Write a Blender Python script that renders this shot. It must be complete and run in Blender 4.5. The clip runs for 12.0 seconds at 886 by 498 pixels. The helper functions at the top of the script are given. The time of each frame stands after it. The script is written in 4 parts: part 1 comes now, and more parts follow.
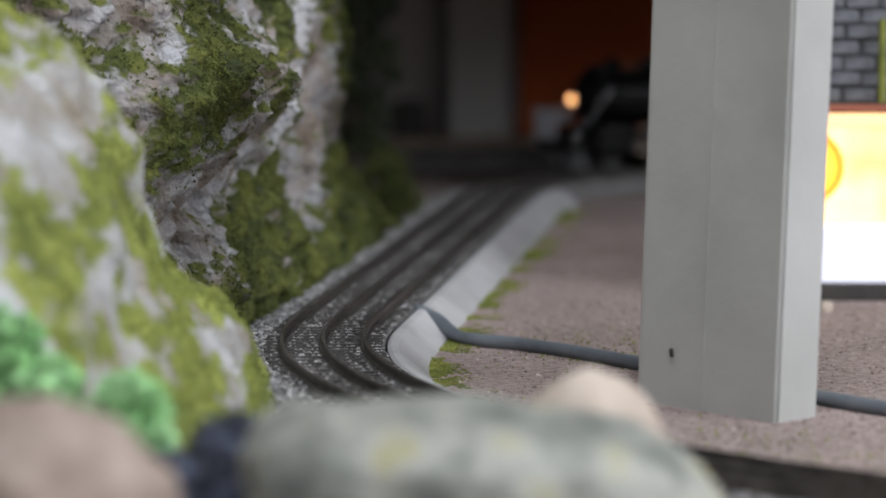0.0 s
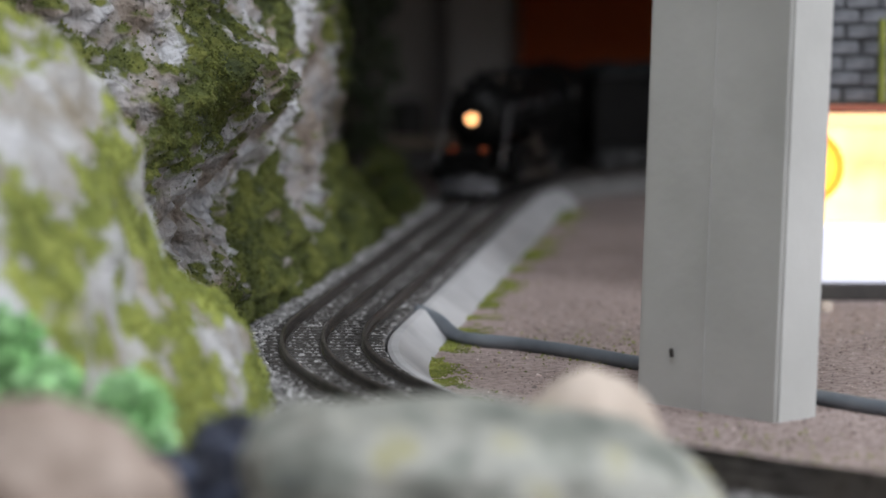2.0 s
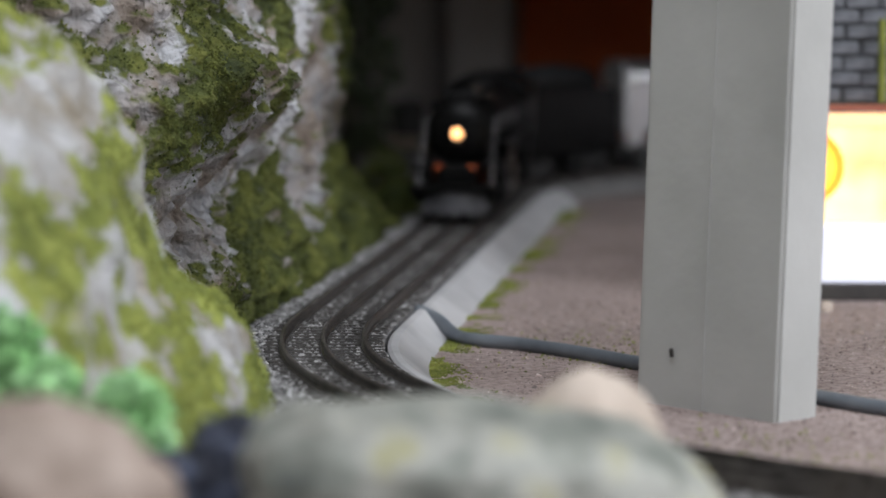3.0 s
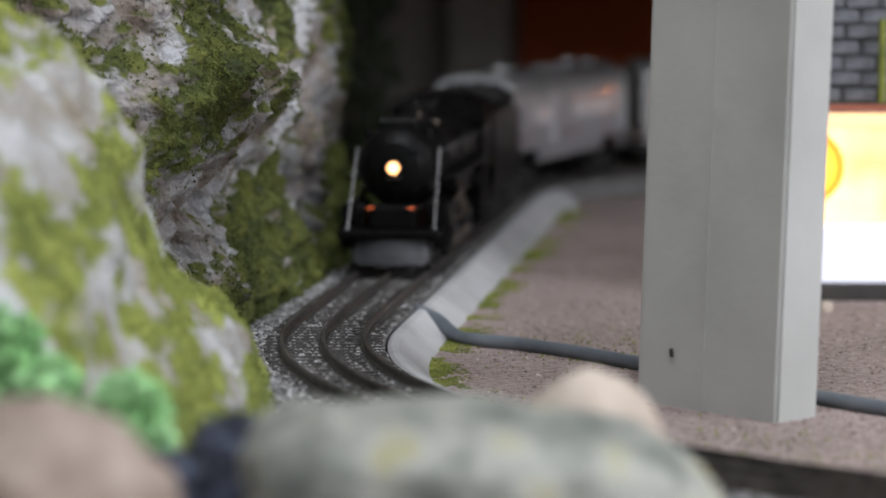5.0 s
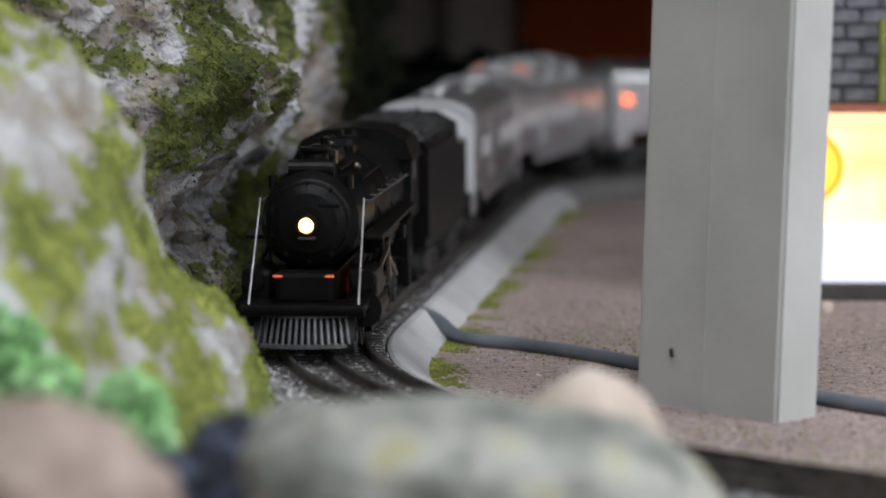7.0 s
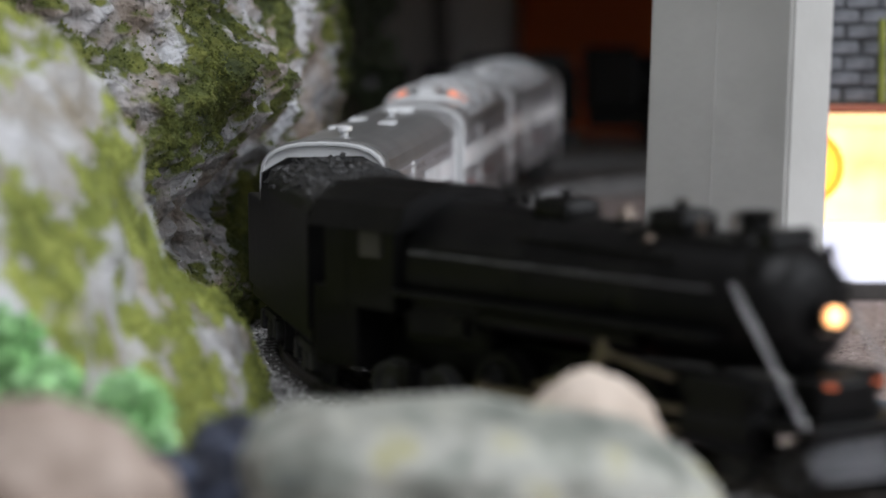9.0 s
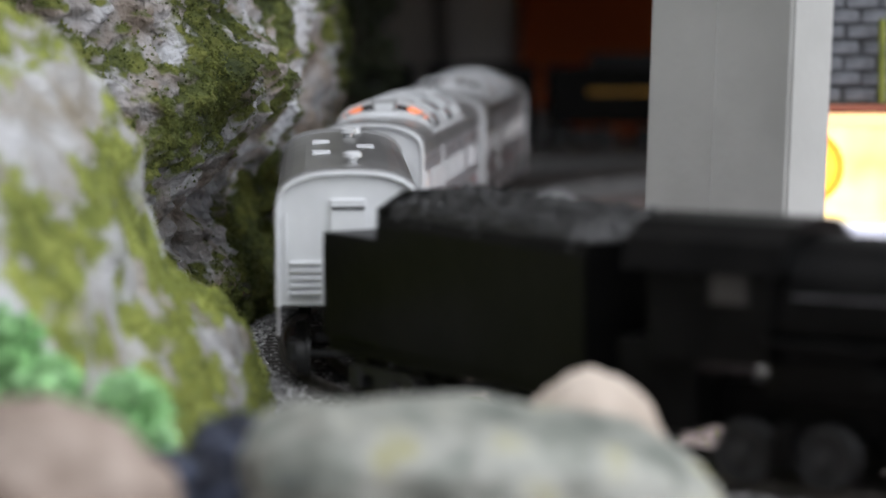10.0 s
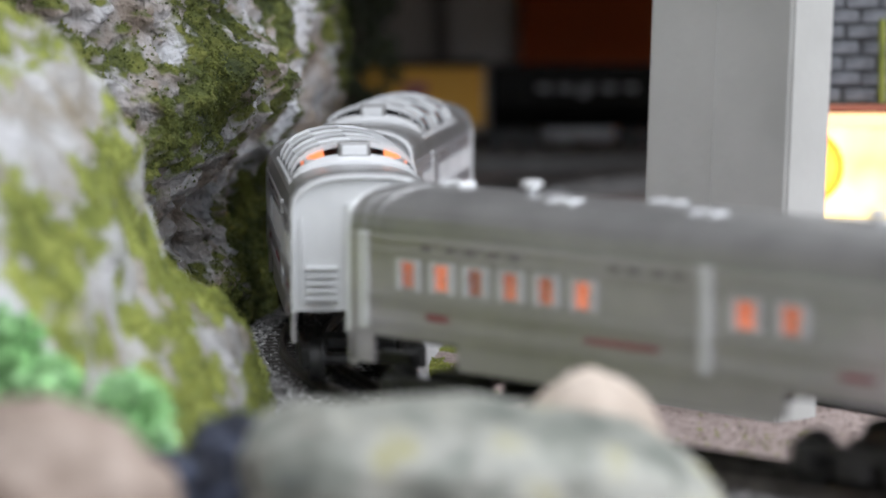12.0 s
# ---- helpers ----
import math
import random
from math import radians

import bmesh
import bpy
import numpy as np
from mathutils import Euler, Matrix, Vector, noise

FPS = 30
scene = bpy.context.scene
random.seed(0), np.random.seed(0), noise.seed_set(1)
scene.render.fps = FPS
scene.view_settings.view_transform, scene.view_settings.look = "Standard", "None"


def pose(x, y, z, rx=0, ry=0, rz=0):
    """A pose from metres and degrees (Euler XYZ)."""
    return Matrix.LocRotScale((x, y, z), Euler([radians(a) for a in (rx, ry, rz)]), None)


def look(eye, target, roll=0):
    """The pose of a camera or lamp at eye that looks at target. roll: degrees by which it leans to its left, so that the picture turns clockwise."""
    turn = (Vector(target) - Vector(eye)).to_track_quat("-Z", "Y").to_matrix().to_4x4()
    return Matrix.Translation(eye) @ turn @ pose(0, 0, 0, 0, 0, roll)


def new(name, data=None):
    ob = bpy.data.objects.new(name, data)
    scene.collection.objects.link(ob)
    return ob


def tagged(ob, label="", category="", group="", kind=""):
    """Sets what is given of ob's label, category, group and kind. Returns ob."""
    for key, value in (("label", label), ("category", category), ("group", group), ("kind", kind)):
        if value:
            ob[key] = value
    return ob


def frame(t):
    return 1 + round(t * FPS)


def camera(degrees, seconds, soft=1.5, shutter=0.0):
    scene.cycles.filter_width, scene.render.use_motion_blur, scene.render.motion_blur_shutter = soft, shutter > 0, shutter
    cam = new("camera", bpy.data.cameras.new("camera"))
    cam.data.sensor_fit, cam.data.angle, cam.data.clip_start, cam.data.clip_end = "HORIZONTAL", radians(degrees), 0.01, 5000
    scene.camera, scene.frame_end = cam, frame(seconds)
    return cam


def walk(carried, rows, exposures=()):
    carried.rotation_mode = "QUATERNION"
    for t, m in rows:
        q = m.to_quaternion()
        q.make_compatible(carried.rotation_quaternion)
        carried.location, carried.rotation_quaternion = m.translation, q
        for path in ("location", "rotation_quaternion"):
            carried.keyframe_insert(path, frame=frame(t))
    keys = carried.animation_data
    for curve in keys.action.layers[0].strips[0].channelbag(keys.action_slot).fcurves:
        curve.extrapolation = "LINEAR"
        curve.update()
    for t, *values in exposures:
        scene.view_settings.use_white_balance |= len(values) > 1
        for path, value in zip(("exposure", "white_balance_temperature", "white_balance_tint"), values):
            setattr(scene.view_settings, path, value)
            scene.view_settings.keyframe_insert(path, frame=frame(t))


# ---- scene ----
cam = camera(17.0, 12.0, soft=1.6, shutter=0.5)
EYE = (0.0, 0.0, 0.1483)
TILT = radians(5.7963)
VIEW = look(EYE, (0.0, math.cos(TILT), EYE[2] - math.sin(TILT)), -0.2234)
walk(cam, [(0.0, VIEW), (12.0, VIEW)], exposures=[(0.0, -0.27, 6400, 13), (9.0, -0.27, 6400, 13), (11.0, -0.08, 6350, 13), (12.0, 0.0, 6350, 13)])
cam.data.dof.use_dof = True
cam.data.dof.focus_distance = 1.14
cam.data.dof.aperture_fstop = 8.2

# ---------------------------------------------------------------- light
world = bpy.data.worlds.new("world")
scene.world = world
world.use_nodes = True
wn = world.node_tree
sky = wn.nodes.new("ShaderNodeTexSky")
sky.sky_type = "NISHITA"
sky.sun_disc = False
sky.sun_elevation = radians(35)
sky.sun_rotation = radians(120)
wn.links.new(sky.outputs[0], wn.nodes["Background"].inputs[0])
wn.nodes["Background"].inputs[1].default_value = 0.1


def window_light(name, at, target, sx, sy, power, colour):
    d = bpy.data.lights.new(name, "AREA")
    d.shape, d.size, d.size_y, d.energy, d.color = "RECTANGLE", sx, sy, power, colour
    ob = new(name, d)
    ob.matrix_world = look(at, target)
    return ob


# daylight in the window's opening of the side wall, and in the one behind the camera
window_light("window_daylight", (1.95, 0.1, 0.95), (0.0, 0.9, 0.0), 1.3, 1.1, 44, (0.91, 0.96, 1.0))
window_light("window_daylight_rear", (0.5, -1.45, 1.0), (-0.1, 1.0, 0.0), 1.4, 1.1, 15, (0.94, 0.97, 1.0))
# overhead light added to brighten the ground, in an opening of the unseen ceiling
window_light("added_overhead_light", (0.1, 0.35, 1.56), (0.05, 0.9, 0.0), 1.2, 0.9, 28, (0.95, 0.98, 1.0))


# ---------------------------------------------------------------- materials
def mat(name, colours, scale=40.0, rough=0.7, metal=0.0, bump=0.3, bump_scale=None, detail=8.0, positions=None,
        second=None, island=0.0, spec=0.5, coat=0.0, deep=0.0015):
    """Colours over noise at one scale, stained at a larger one, with fine relief."""
    m = bpy.data.materials.new(name)
    m.use_nodes = True
    nt = m.node_tree
    b = nt.nodes["Principled BSDF"]
    b.inputs["Roughness"].default_value, b.inputs["Metallic"].default_value = rough, metal
    b.inputs["Specular IOR Level"].default_value = spec
    b.inputs["Coat Weight"].default_value = coat
    tc = nt.nodes.new("ShaderNodeTexCoord")
    n1 = nt.nodes.new("ShaderNodeTexNoise")
    n1.inputs["Scale"].default_value, n1.inputs["Detail"].default_value = scale, detail
    nt.links.new(tc.outputs["Object"], n1.inputs["Vector"])
    r = nt.nodes.new("ShaderNodeValToRGB")
    els = r.color_ramp.elements
    n = len(colours)
    positions = positions or [0.3 + 0.4 * i / max(1, n - 1) for i in range(n)]
    while len(els) < n:
        els.new(0.5)
    for e, c, p in zip(els, colours, positions):
        e.position, e.color = p, (*c, 1)
    nt.links.new(n1.outputs[0], r.inputs[0])
    out = r.outputs[0]
    n2 = nt.nodes.new("ShaderNodeTexNoise")
    n2.inputs["Scale"].default_value, n2.inputs["Detail"].default_value = second or scale * 0.17, 4.0
    nt.links.new(tc.outputs["Object"], n2.inputs["Vector"])
    hsv = nt.nodes.new("ShaderNodeHueSaturation")
    mr = nt.nodes.new("ShaderNodeMapRange")
    mr.inputs[1].default_value, mr.inputs[2].default_value = 0.3, 0.7
    mr.inputs[3].default_value, mr.inputs[4].default_value = 0.82, 1.15
    nt.links.new(n2.outputs[0], mr.inputs[0])
    val = mr.outputs[0]
    if island:
        g = nt.nodes.new("ShaderNodeNewGeometry")
        mi = nt.nodes.new("ShaderNodeMapRange")
        mi.inputs[3].default_value, mi.inputs[4].default_value = 1 - island, 1 + island
        nt.links.new(g.outputs["Random Per Island"], mi.inputs[0])
        mu = nt.nodes.new("ShaderNodeMath")
        mu.operation = "MULTIPLY"
        nt.links.new(val, mu.inputs[0])
        nt.links.new(mi.outputs[0], mu.inputs[1])
        val = mu.outputs[0]
    nt.links.new(val, hsv.inputs["Value"])
    nt.links.new(out, hsv.inputs["Color"])
    nt.links.new(hsv.outputs[0], b.inputs["Base Color"])
    if bump:
        bp = nt.nodes.new("ShaderNodeBump")
        bp.inputs["Strength"].default_value, bp.inputs["Distance"].default_value = bump, deep
        n3 = nt.nodes.new("ShaderNodeTexNoise")
        n3.inputs["Scale"].default_value, n3.inputs["Detail"].default_value = bump_scale or scale * 4, 6.0
        nt.links.new(tc.outputs["Object"], n3.inputs["Vector"])
        nt.links.new(n3.outputs[0], bp.inputs["Height"])
        nt.links.new(bp.outputs[0], b.inputs["Normal"])
    return m


def glow(name, colour, strength, uneven=0.0):
    """A surface that gives off light, in uneven patches of the given scale."""
    m = bpy.data.materials.new(name)
    m.use_nodes = True
    b = m.node_tree.nodes["Principled BSDF"]
    b.inputs["Base Color"].default_value = (*colour, 1)
    b.inputs["Emission Color"].default_value = (*colour, 1)
    b.inputs["Emission Strength"].default_value = strength
    if uneven:
        nt = m.node_tree
        tc, ns, mr = (nt.nodes.new("ShaderNode" + k) for k in ("TexCoord", "TexNoise", "MapRange"))
        ns.inputs["Scale"].default_value = uneven
        mr.inputs[1].default_value, mr.inputs[2].default_value = 0.36, 0.66
        mr.inputs[3].default_value, mr.inputs[4].default_value = strength * 0.3, strength * 2.4
        nt.links.new(tc.outputs["Object"], ns.inputs["Vector"])
        nt.links.new(ns.outputs[0], mr.inputs[0])
        nt.links.new(mr.outputs[0], b.inputs["Emission Strength"])
    return m


def rock_material(name, stone, moss):
    """Plaster rock, its moss where the mesh's moss mask says."""
    m = mat(name, stone, 38.0, 0.85, bump=1.0, bump_scale=380.0, deep=0.0032, positions=[0.27, 0.39, 0.51, 0.63][:len(stone)], second=16.0)
    nt = m.node_tree
    b = nt.nodes["Principled BSDF"]
    src = b.inputs["Base Color"].links[0].from_socket
    at = nt.nodes.new("ShaderNodeAttribute")
    at.attribute_name = "moss"
    ns = nt.nodes.new("ShaderNodeTexNoise")
    ns.inputs["Scale"].default_value, ns.inputs["Detail"].default_value = 95.0, 8.0
    r = nt.nodes.new("ShaderNodeValToRGB")
    e = r.color_ramp.elements
    e.new(0.5)
    for k, (c, p) in enumerate(zip(moss, (0.35, 0.5, 0.66))):
        e[k].position, e[k].color = p, (*c, 1)
    tc = nt.nodes.new("ShaderNodeTexCoord")
    nt.links.new(tc.outputs["Object"], ns.inputs["Vector"])
    nt.links.new(ns.outputs[0], r.inputs[0])
    ad = nt.nodes.new("ShaderNodeMath")
    ad.operation = "MULTIPLY_ADD"
    ad.inputs[1].default_value = 0.9
    nt.links.new(ns.outputs[0], ad.inputs[0])
    nt.links.new(at.outputs["Fac"], ad.inputs[2])
    st = nt.nodes.new("ShaderNodeMapRange")
    st.inputs[1].default_value, st.inputs[2].default_value = 0.88, 1.02
    nt.links.new(ad.outputs[0], st.inputs[0])
    mx = nt.nodes.new("ShaderNodeMix")
    mx.data_type = "RGBA"
    nt.links.new(st.outputs[0], mx.inputs["Factor"])
    nt.links.new(src, mx.inputs["A"])
    nt.links.new(r.outputs[0], mx.inputs["B"])
    nt.links.new(mx.outputs["Result"], b.inputs["Base Color"])
    return m


STONE = [(0.1, 0.07, 0.05), (0.25, 0.205, 0.17), (0.37, 0.35, 0.345), (0.49, 0.495, 0.515)]
MOSS = [(0.028, 0.038, 0.008), (0.07, 0.084, 0.014), (0.135, 0.145, 0.027)]
M_CLIFF = rock_material("cliff_plaster", STONE, MOSS)
M_MOUND = rock_material("mossy_plaster", [(0.18, 0.145, 0.095), (0.27, 0.24, 0.195), (0.35, 0.34, 0.325), (0.46, 0.46, 0.465)],
                        [(0.09, 0.11, 0.018), (0.16, 0.19, 0.032), (0.26, 0.29, 0.06)])
M_MOSS = mat("moss_turf", [(0.028, 0.038, 0.008), (0.07, 0.086, 0.014), (0.135, 0.147, 0.027)], 60, 0.95, bump=0.5, island=0.35)
M_MOSS_LIGHT = mat("light_turf", [(0.09, 0.108, 0.02), (0.165, 0.185, 0.034), (0.265, 0.28, 0.062)], 60, 0.95, bump=0.5, island=0.3)
M_BUSH = mat("bright_green_foam", [(0.12, 0.3, 0.09), (0.26, 0.5, 0.2), (0.42, 0.66, 0.37)], 70, 0.9, bump=0.4, island=0.3)
M_DARKLEAF = mat("dark_foliage", [(0.012, 0.016, 0.008), (0.03, 0.04, 0.015), (0.06, 0.075, 0.03)], 60, 0.9, bump=0.4, island=0.4)
M_BARK = mat("dark_bark", [(0.02, 0.015, 0.01), (0.06, 0.045, 0.03)], 90, 0.9)
M_BOULDER = mat("grey_green_stone", [(0.1, 0.112, 0.1), (0.19, 0.202, 0.175), (0.32, 0.32, 0.285), (0.29, 0.28, 0.15)], 60, 0.6, bump=0.5, bump_scale=220,
                second=22.0)
M_PEBBLE = mat("beige_stone", [(0.215, 0.165, 0.13), (0.28, 0.22, 0.18), (0.34, 0.275, 0.23)], 80, 0.65, bump=0.3, bump_scale=300)
M_NAVY = mat("slag_blue", [(0.005, 0.006, 0.012), (0.022, 0.028, 0.05), (0.08, 0.1, 0.16)], 160, 0.55, bump=1.0, bump_scale=300, deep=0.004)
M_SOIL = mat("pinkish_brown_sand", [(0.19, 0.14, 0.125), (0.31, 0.245, 0.225), (0.4, 0.325, 0.3)], 260, 0.95, bump=0.9, bump_scale=700, second=14.0)
M_GRAIN = mat("sand_grains", [(0.12, 0.09, 0.08), (0.3, 0.235, 0.215), (0.5, 0.43, 0.4)], 300, 0.9, bump=0.2, island=0.5)
M_BALLAST = mat("grey_ballast", [(0.11, 0.107, 0.105), (0.25, 0.246, 0.242), (0.46, 0.455, 0.45)], 220, 0.85, bump=0.4, island=0.6)
M_BED = mat("ballast_bed", [(0.1, 0.096, 0.095), (0.22, 0.215, 0.21)], 300, 0.9, bump=1.0, bump_scale=500)
M_TIE = mat("dark_tie", [(0.02, 0.018, 0.016), (0.05, 0.045, 0.04)], 200, 0.55, bump=0.3)
M_RAIL = mat("blackened_rail", [(0.045, 0.04, 0.037), (0.14, 0.125, 0.115)], 150, 0.35, metal=0.55, bump=0.15)
M_KERB = mat("grey_painted_foam", [(0.33, 0.33, 0.335), (0.42, 0.42, 0.425), (0.48, 0.48, 0.485)], 30, 0.6, bump=0.25, bump_scale=180)
M_HOSE = mat("blue_grey_hose", [(0.1, 0.115, 0.135), (0.16, 0.18, 0.2)], 60, 0.5, bump=0.15)
M_PILLAR = mat("grey_painted_wood", [(0.36, 0.36, 0.34), (0.43, 0.43, 0.41), (0.48, 0.48, 0.46)], 14, 0.55, bump=0.25, bump_scale=120)
M_BLACK = mat("black_loco_paint", [(0.0025, 0.0025, 0.0026), (0.006, 0.0058, 0.0056)], 70, 0.36, bump=0.12, bump_scale=260, spec=0.12)
M_COAL = mat("coal", [(0.006, 0.006, 0.006), (0.03, 0.03, 0.03)], 200, 0.5, bump=1.0, bump_scale=300)
M_RAILING = mat("dull_bright_wire", [(0.3, 0.3, 0.31), (0.45, 0.45, 0.46)], 120, 0.42, metal=0.9, bump=0.05)
M_BRASSY = mat("dull_rod_steel", [(0.14, 0.11, 0.09), (0.24, 0.2, 0.165)], 120, 0.4, metal=0.9, bump=0.05)
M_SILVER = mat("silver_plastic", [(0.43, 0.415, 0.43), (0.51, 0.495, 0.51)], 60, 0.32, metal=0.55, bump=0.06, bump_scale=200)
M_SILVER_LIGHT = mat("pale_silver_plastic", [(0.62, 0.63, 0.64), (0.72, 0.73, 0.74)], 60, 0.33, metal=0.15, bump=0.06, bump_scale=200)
M_ROOF = mat("grey_roof_plastic", [(0.31, 0.308, 0.305), (0.38, 0.378, 0.373)], 60, 0.3, metal=0.6, bump=0.08, bump_scale=200)
M_LETTER = mat("faded_white_lettering", [(0.25, 0.25, 0.26), (0.32, 0.32, 0.33)], 100, 0.6, bump=0.0)
M_RED = mat("red_lettering", [(0.24, 0.075, 0.08), (0.3, 0.1, 0.105)], 100, 0.6, bump=0.0)
M_TRUCK = mat("black_truck_plastic", [(0.01, 0.01, 0.01), (0.03, 0.03, 0.03)], 100, 0.5, bump=0.1)
M_ORANGE_IN = glow("lit_interior", (1.0, 0.27, 0.1), 0.4, 42.0)
M_DOME_LIT = glow("dome_light", (1.0, 0.24, 0.07), 0.36)
M_BULB = glow("warm_bulb", (1.0, 0.36, 0.1), 34.0)
M_HEADLAMP = glow("headlamp", (1.0, 0.5, 0.2), 5.0)
M_EMBER = glow("firebox_ember", (1.0, 0.16, 0.05), 0.2)
M_MARKER = glow("marker_lamp", (1.0, 0.2, 0.06), 0.17)
M_ORANGE = mat("orange_wood_panel", [(0.58, 0.102, 0.011), (0.66, 0.13, 0.016)], 9, 0.6, bump=0.15)
M_CURTAIN = mat("grey_wall_paint", [(0.5, 0.475, 0.45), (0.58, 0.555, 0.53)], 9, 0.8, bump=0.15)
M_WALL = mat("room_plaster", [(0.42, 0.4, 0.37), (0.5, 0.48, 0.45)], 4, 0.9, bump=0.2)
M_FLOOR = mat("room_floor", [(0.12, 0.09, 0.07), (0.18, 0.14, 0.1)], 6, 0.7, bump=0.2)
M_CEIL = mat("ceiling_paint", [(0.6, 0.6, 0.58), (0.66, 0.66, 0.64)], 4, 0.9, bump=0.1)
M_SHADE_BOARD = mat("dark_shade_board", [(0.05, 0.04, 0.035), (0.09, 0.075, 0.06)], 12, 0.8, bump=0.2)
M_BRICK = mat("slate_brick", [(0.08, 0.085, 0.095), (0.13, 0.136, 0.15), (0.18, 0.187, 0.205)], 110, 0.8, bump=0.5, bump_scale=300)
M_MORTAR = mat("dark_mortar", [(0.05, 0.052, 0.056), (0.08, 0.083, 0.09)], 110, 0.9)
M_SIGN = glow("backlit_panel", (1.0, 0.82, 0.36), 0.75, 26.0)
M_SIGN_STRIP = glow("backlit_orange_strip", (1.0, 0.62, 0.3), 1.2)
M_SIGN_DISC = glow("backlit_orange_disc", (1.0, 0.38, 0.03), 1.0)
M_SIGN_CORE = glow("backlit_yellow_core", (1.0, 0.58, 0.05), 1.1, 60.0)
M_WHITE = mat("white_plastic", [(0.72, 0.73, 0.76), (0.8, 0.81, 0.84)], 40, 0.5, bump=0.1)
M_DARKTRIM = mat("dark_trim", [(0.02, 0.018, 0.018), (0.05, 0.045, 0.04)], 60, 0.6)
M_REDTRIM = mat("red_trim", [(0.3, 0.09, 0.05), (0.38, 0.12, 0.07)], 60, 0.6)
M_YELLOW = mat("yellow_boxcar_paint", [(0.6, 0.3, 0.025), (0.7, 0.37, 0.04)], 60, 0.5, bump=0.1)
M_LEDGE = mat("beige_board", [(0.3, 0.24, 0.17), (0.38, 0.31, 0.23)], 20, 0.8)
M_PANE = bpy.data.materials.new("window_pane")
M_PANE.use_nodes = True
_b = M_PANE.node_tree.nodes["Principled BSDF"]
_b.inputs["Base Color"].default_value = (0.95, 0.9, 0.88, 1)
_b.inputs["Roughness"].default_value = 0.14
_b.inputs["Transmission Weight"].default_value = 0.9
M_PILOT = mat("worn_grey_bar", [(0.07, 0.07, 0.075), (0.16, 0.16, 0.17)], 200, 0.4, metal=0.6, bump=0.1)
M_SEAT = mat("dark_red_seat", [(0.03, 0.012, 0.01), (0.06, 0.02, 0.016)], 100, 0.8)
M_DARKGLASS = mat("dark_dome_glass", [(0.02, 0.02, 0.02), (0.05, 0.05, 0.048)], 60, 0.12, bump=0.0, spec=0.6)
M_GREYLETTER = mat("grey_lettering", [(0.19, 0.17, 0.17), (0.24, 0.22, 0.22)], 100, 0.6, bump=0.0)
M_PEBBLE_PALE = mat("pale_beige_stone", [(0.4, 0.325, 0.26), (0.5, 0.42, 0.35), (0.57, 0.49, 0.42)], 80, 0.65, bump=0.4, bump_scale=300)
# white platform material, with a glow added to brighten it
M_PLATFORM = glow("white_platform_added_glow", (0.86, 0.88, 1.0), 0.45)


# ---------------------------------------------------------------- mesh helpers
def link(name, bm, material, parent=None, label="", smooth=False, at=None):
    me = bpy.data.meshes.new(name)
    if isinstance(bm, bmesh.types.BMesh):
        bmesh.ops.recalc_face_normals(bm, faces=bm.faces)
        bm.to_mesh(me)
        bm.free()
    else:
        me.from_pydata(bm[0], [], bm[1])
        me.update()
    me.materials.append(material)
    if smooth:
        for p in me.polygons:
            p.use_smooth = True
    ob = new(name, me)
    if at is not None:
        ob.matrix_basis = at
    if parent is not None:
        ob.parent = parent
    if label:
        ob["label"] = label
    return ob


def part(name, bm, material, parent, label="", smooth=False, at=None):
    return link(name, bm, material, parent, label, smooth, at)


def again(ob, m, parent=None):
    """One more piece on the same mesh."""
    o = new(ob.name.split(".")[0], ob.data)
    o.parent = parent or ob.parent
    o.matrix_basis = m
    if "label" in ob:
        o["label"] = ob["label"]
    return o


def box(sx, sy, sz, at=(0, 0, 0), bevel=0.0, bm=None, turn=None):
    bm = bm or bmesh.new()
    m = Matrix.Translation(at) @ (turn or Matrix()) @ Matrix.Diagonal((sx, sy, sz, 1))
    got = bmesh.ops.create_cube(bm, size=1, matrix=m)
    if bevel:
        edges = list({e for v in got["verts"] for e in v.link_edges})
        bmesh.ops.bevel(bm, geom=edges, offset=bevel, segments=2, affect="EDGES", profile=0.6)
    return bm


def rod(a, b, r, n=12, bm=None, r2=None):
    bm = bm or bmesh.new()
    a, b = Vector(a), Vector(b)
    m = Matrix.Translation((a + b) / 2) @ (b - a).to_track_quat("Z", "Y").to_matrix().to_4x4()
    bmesh.ops.create_cone(bm, cap_ends=True, segments=n, radius1=r, radius2=r if r2 is None else r2, depth=(b - a).length, matrix=m)
    return bm


def ball(r, at=(0, 0, 0), bm=None, flat=1.0, n=14):
    bm = bm or bmesh.new()
    bmesh.ops.create_uvsphere(bm, u_segments=n, v_segments=n // 2 + 1, radius=r, matrix=Matrix.Translation(at) @ Matrix.Diagonal((1, 1, flat, 1)))
    return bm


def lathe(profile, axis="x", n=28, bm=None, at=(0, 0, 0)):
    """A solid of revolution: profile rows (along the axis, radius)."""
    bm = bm or bmesh.new()
    rings = []
    for a, r in profile:
        ring = []
        for k in range(n):
            c, s = math.cos(2 * math.pi * k / n) * r, math.sin(2 * math.pi * k / n) * r
            p = {"x": (a, c, s), "y": (c, a, s), "z": (c, s, a)}[axis]
            ring.append(bm.verts.new(Vector(p) + Vector(at)))
        rings.append(ring)
    for u, v in zip(rings, rings[1:]):
        for k in range(n):
            bm.faces.new((u[k], u[(k + 1) % n], v[(k + 1) % n], v[k]))
    bm.faces.new(rings[0])
    bm.faces.new(rings[-1])
    return bm


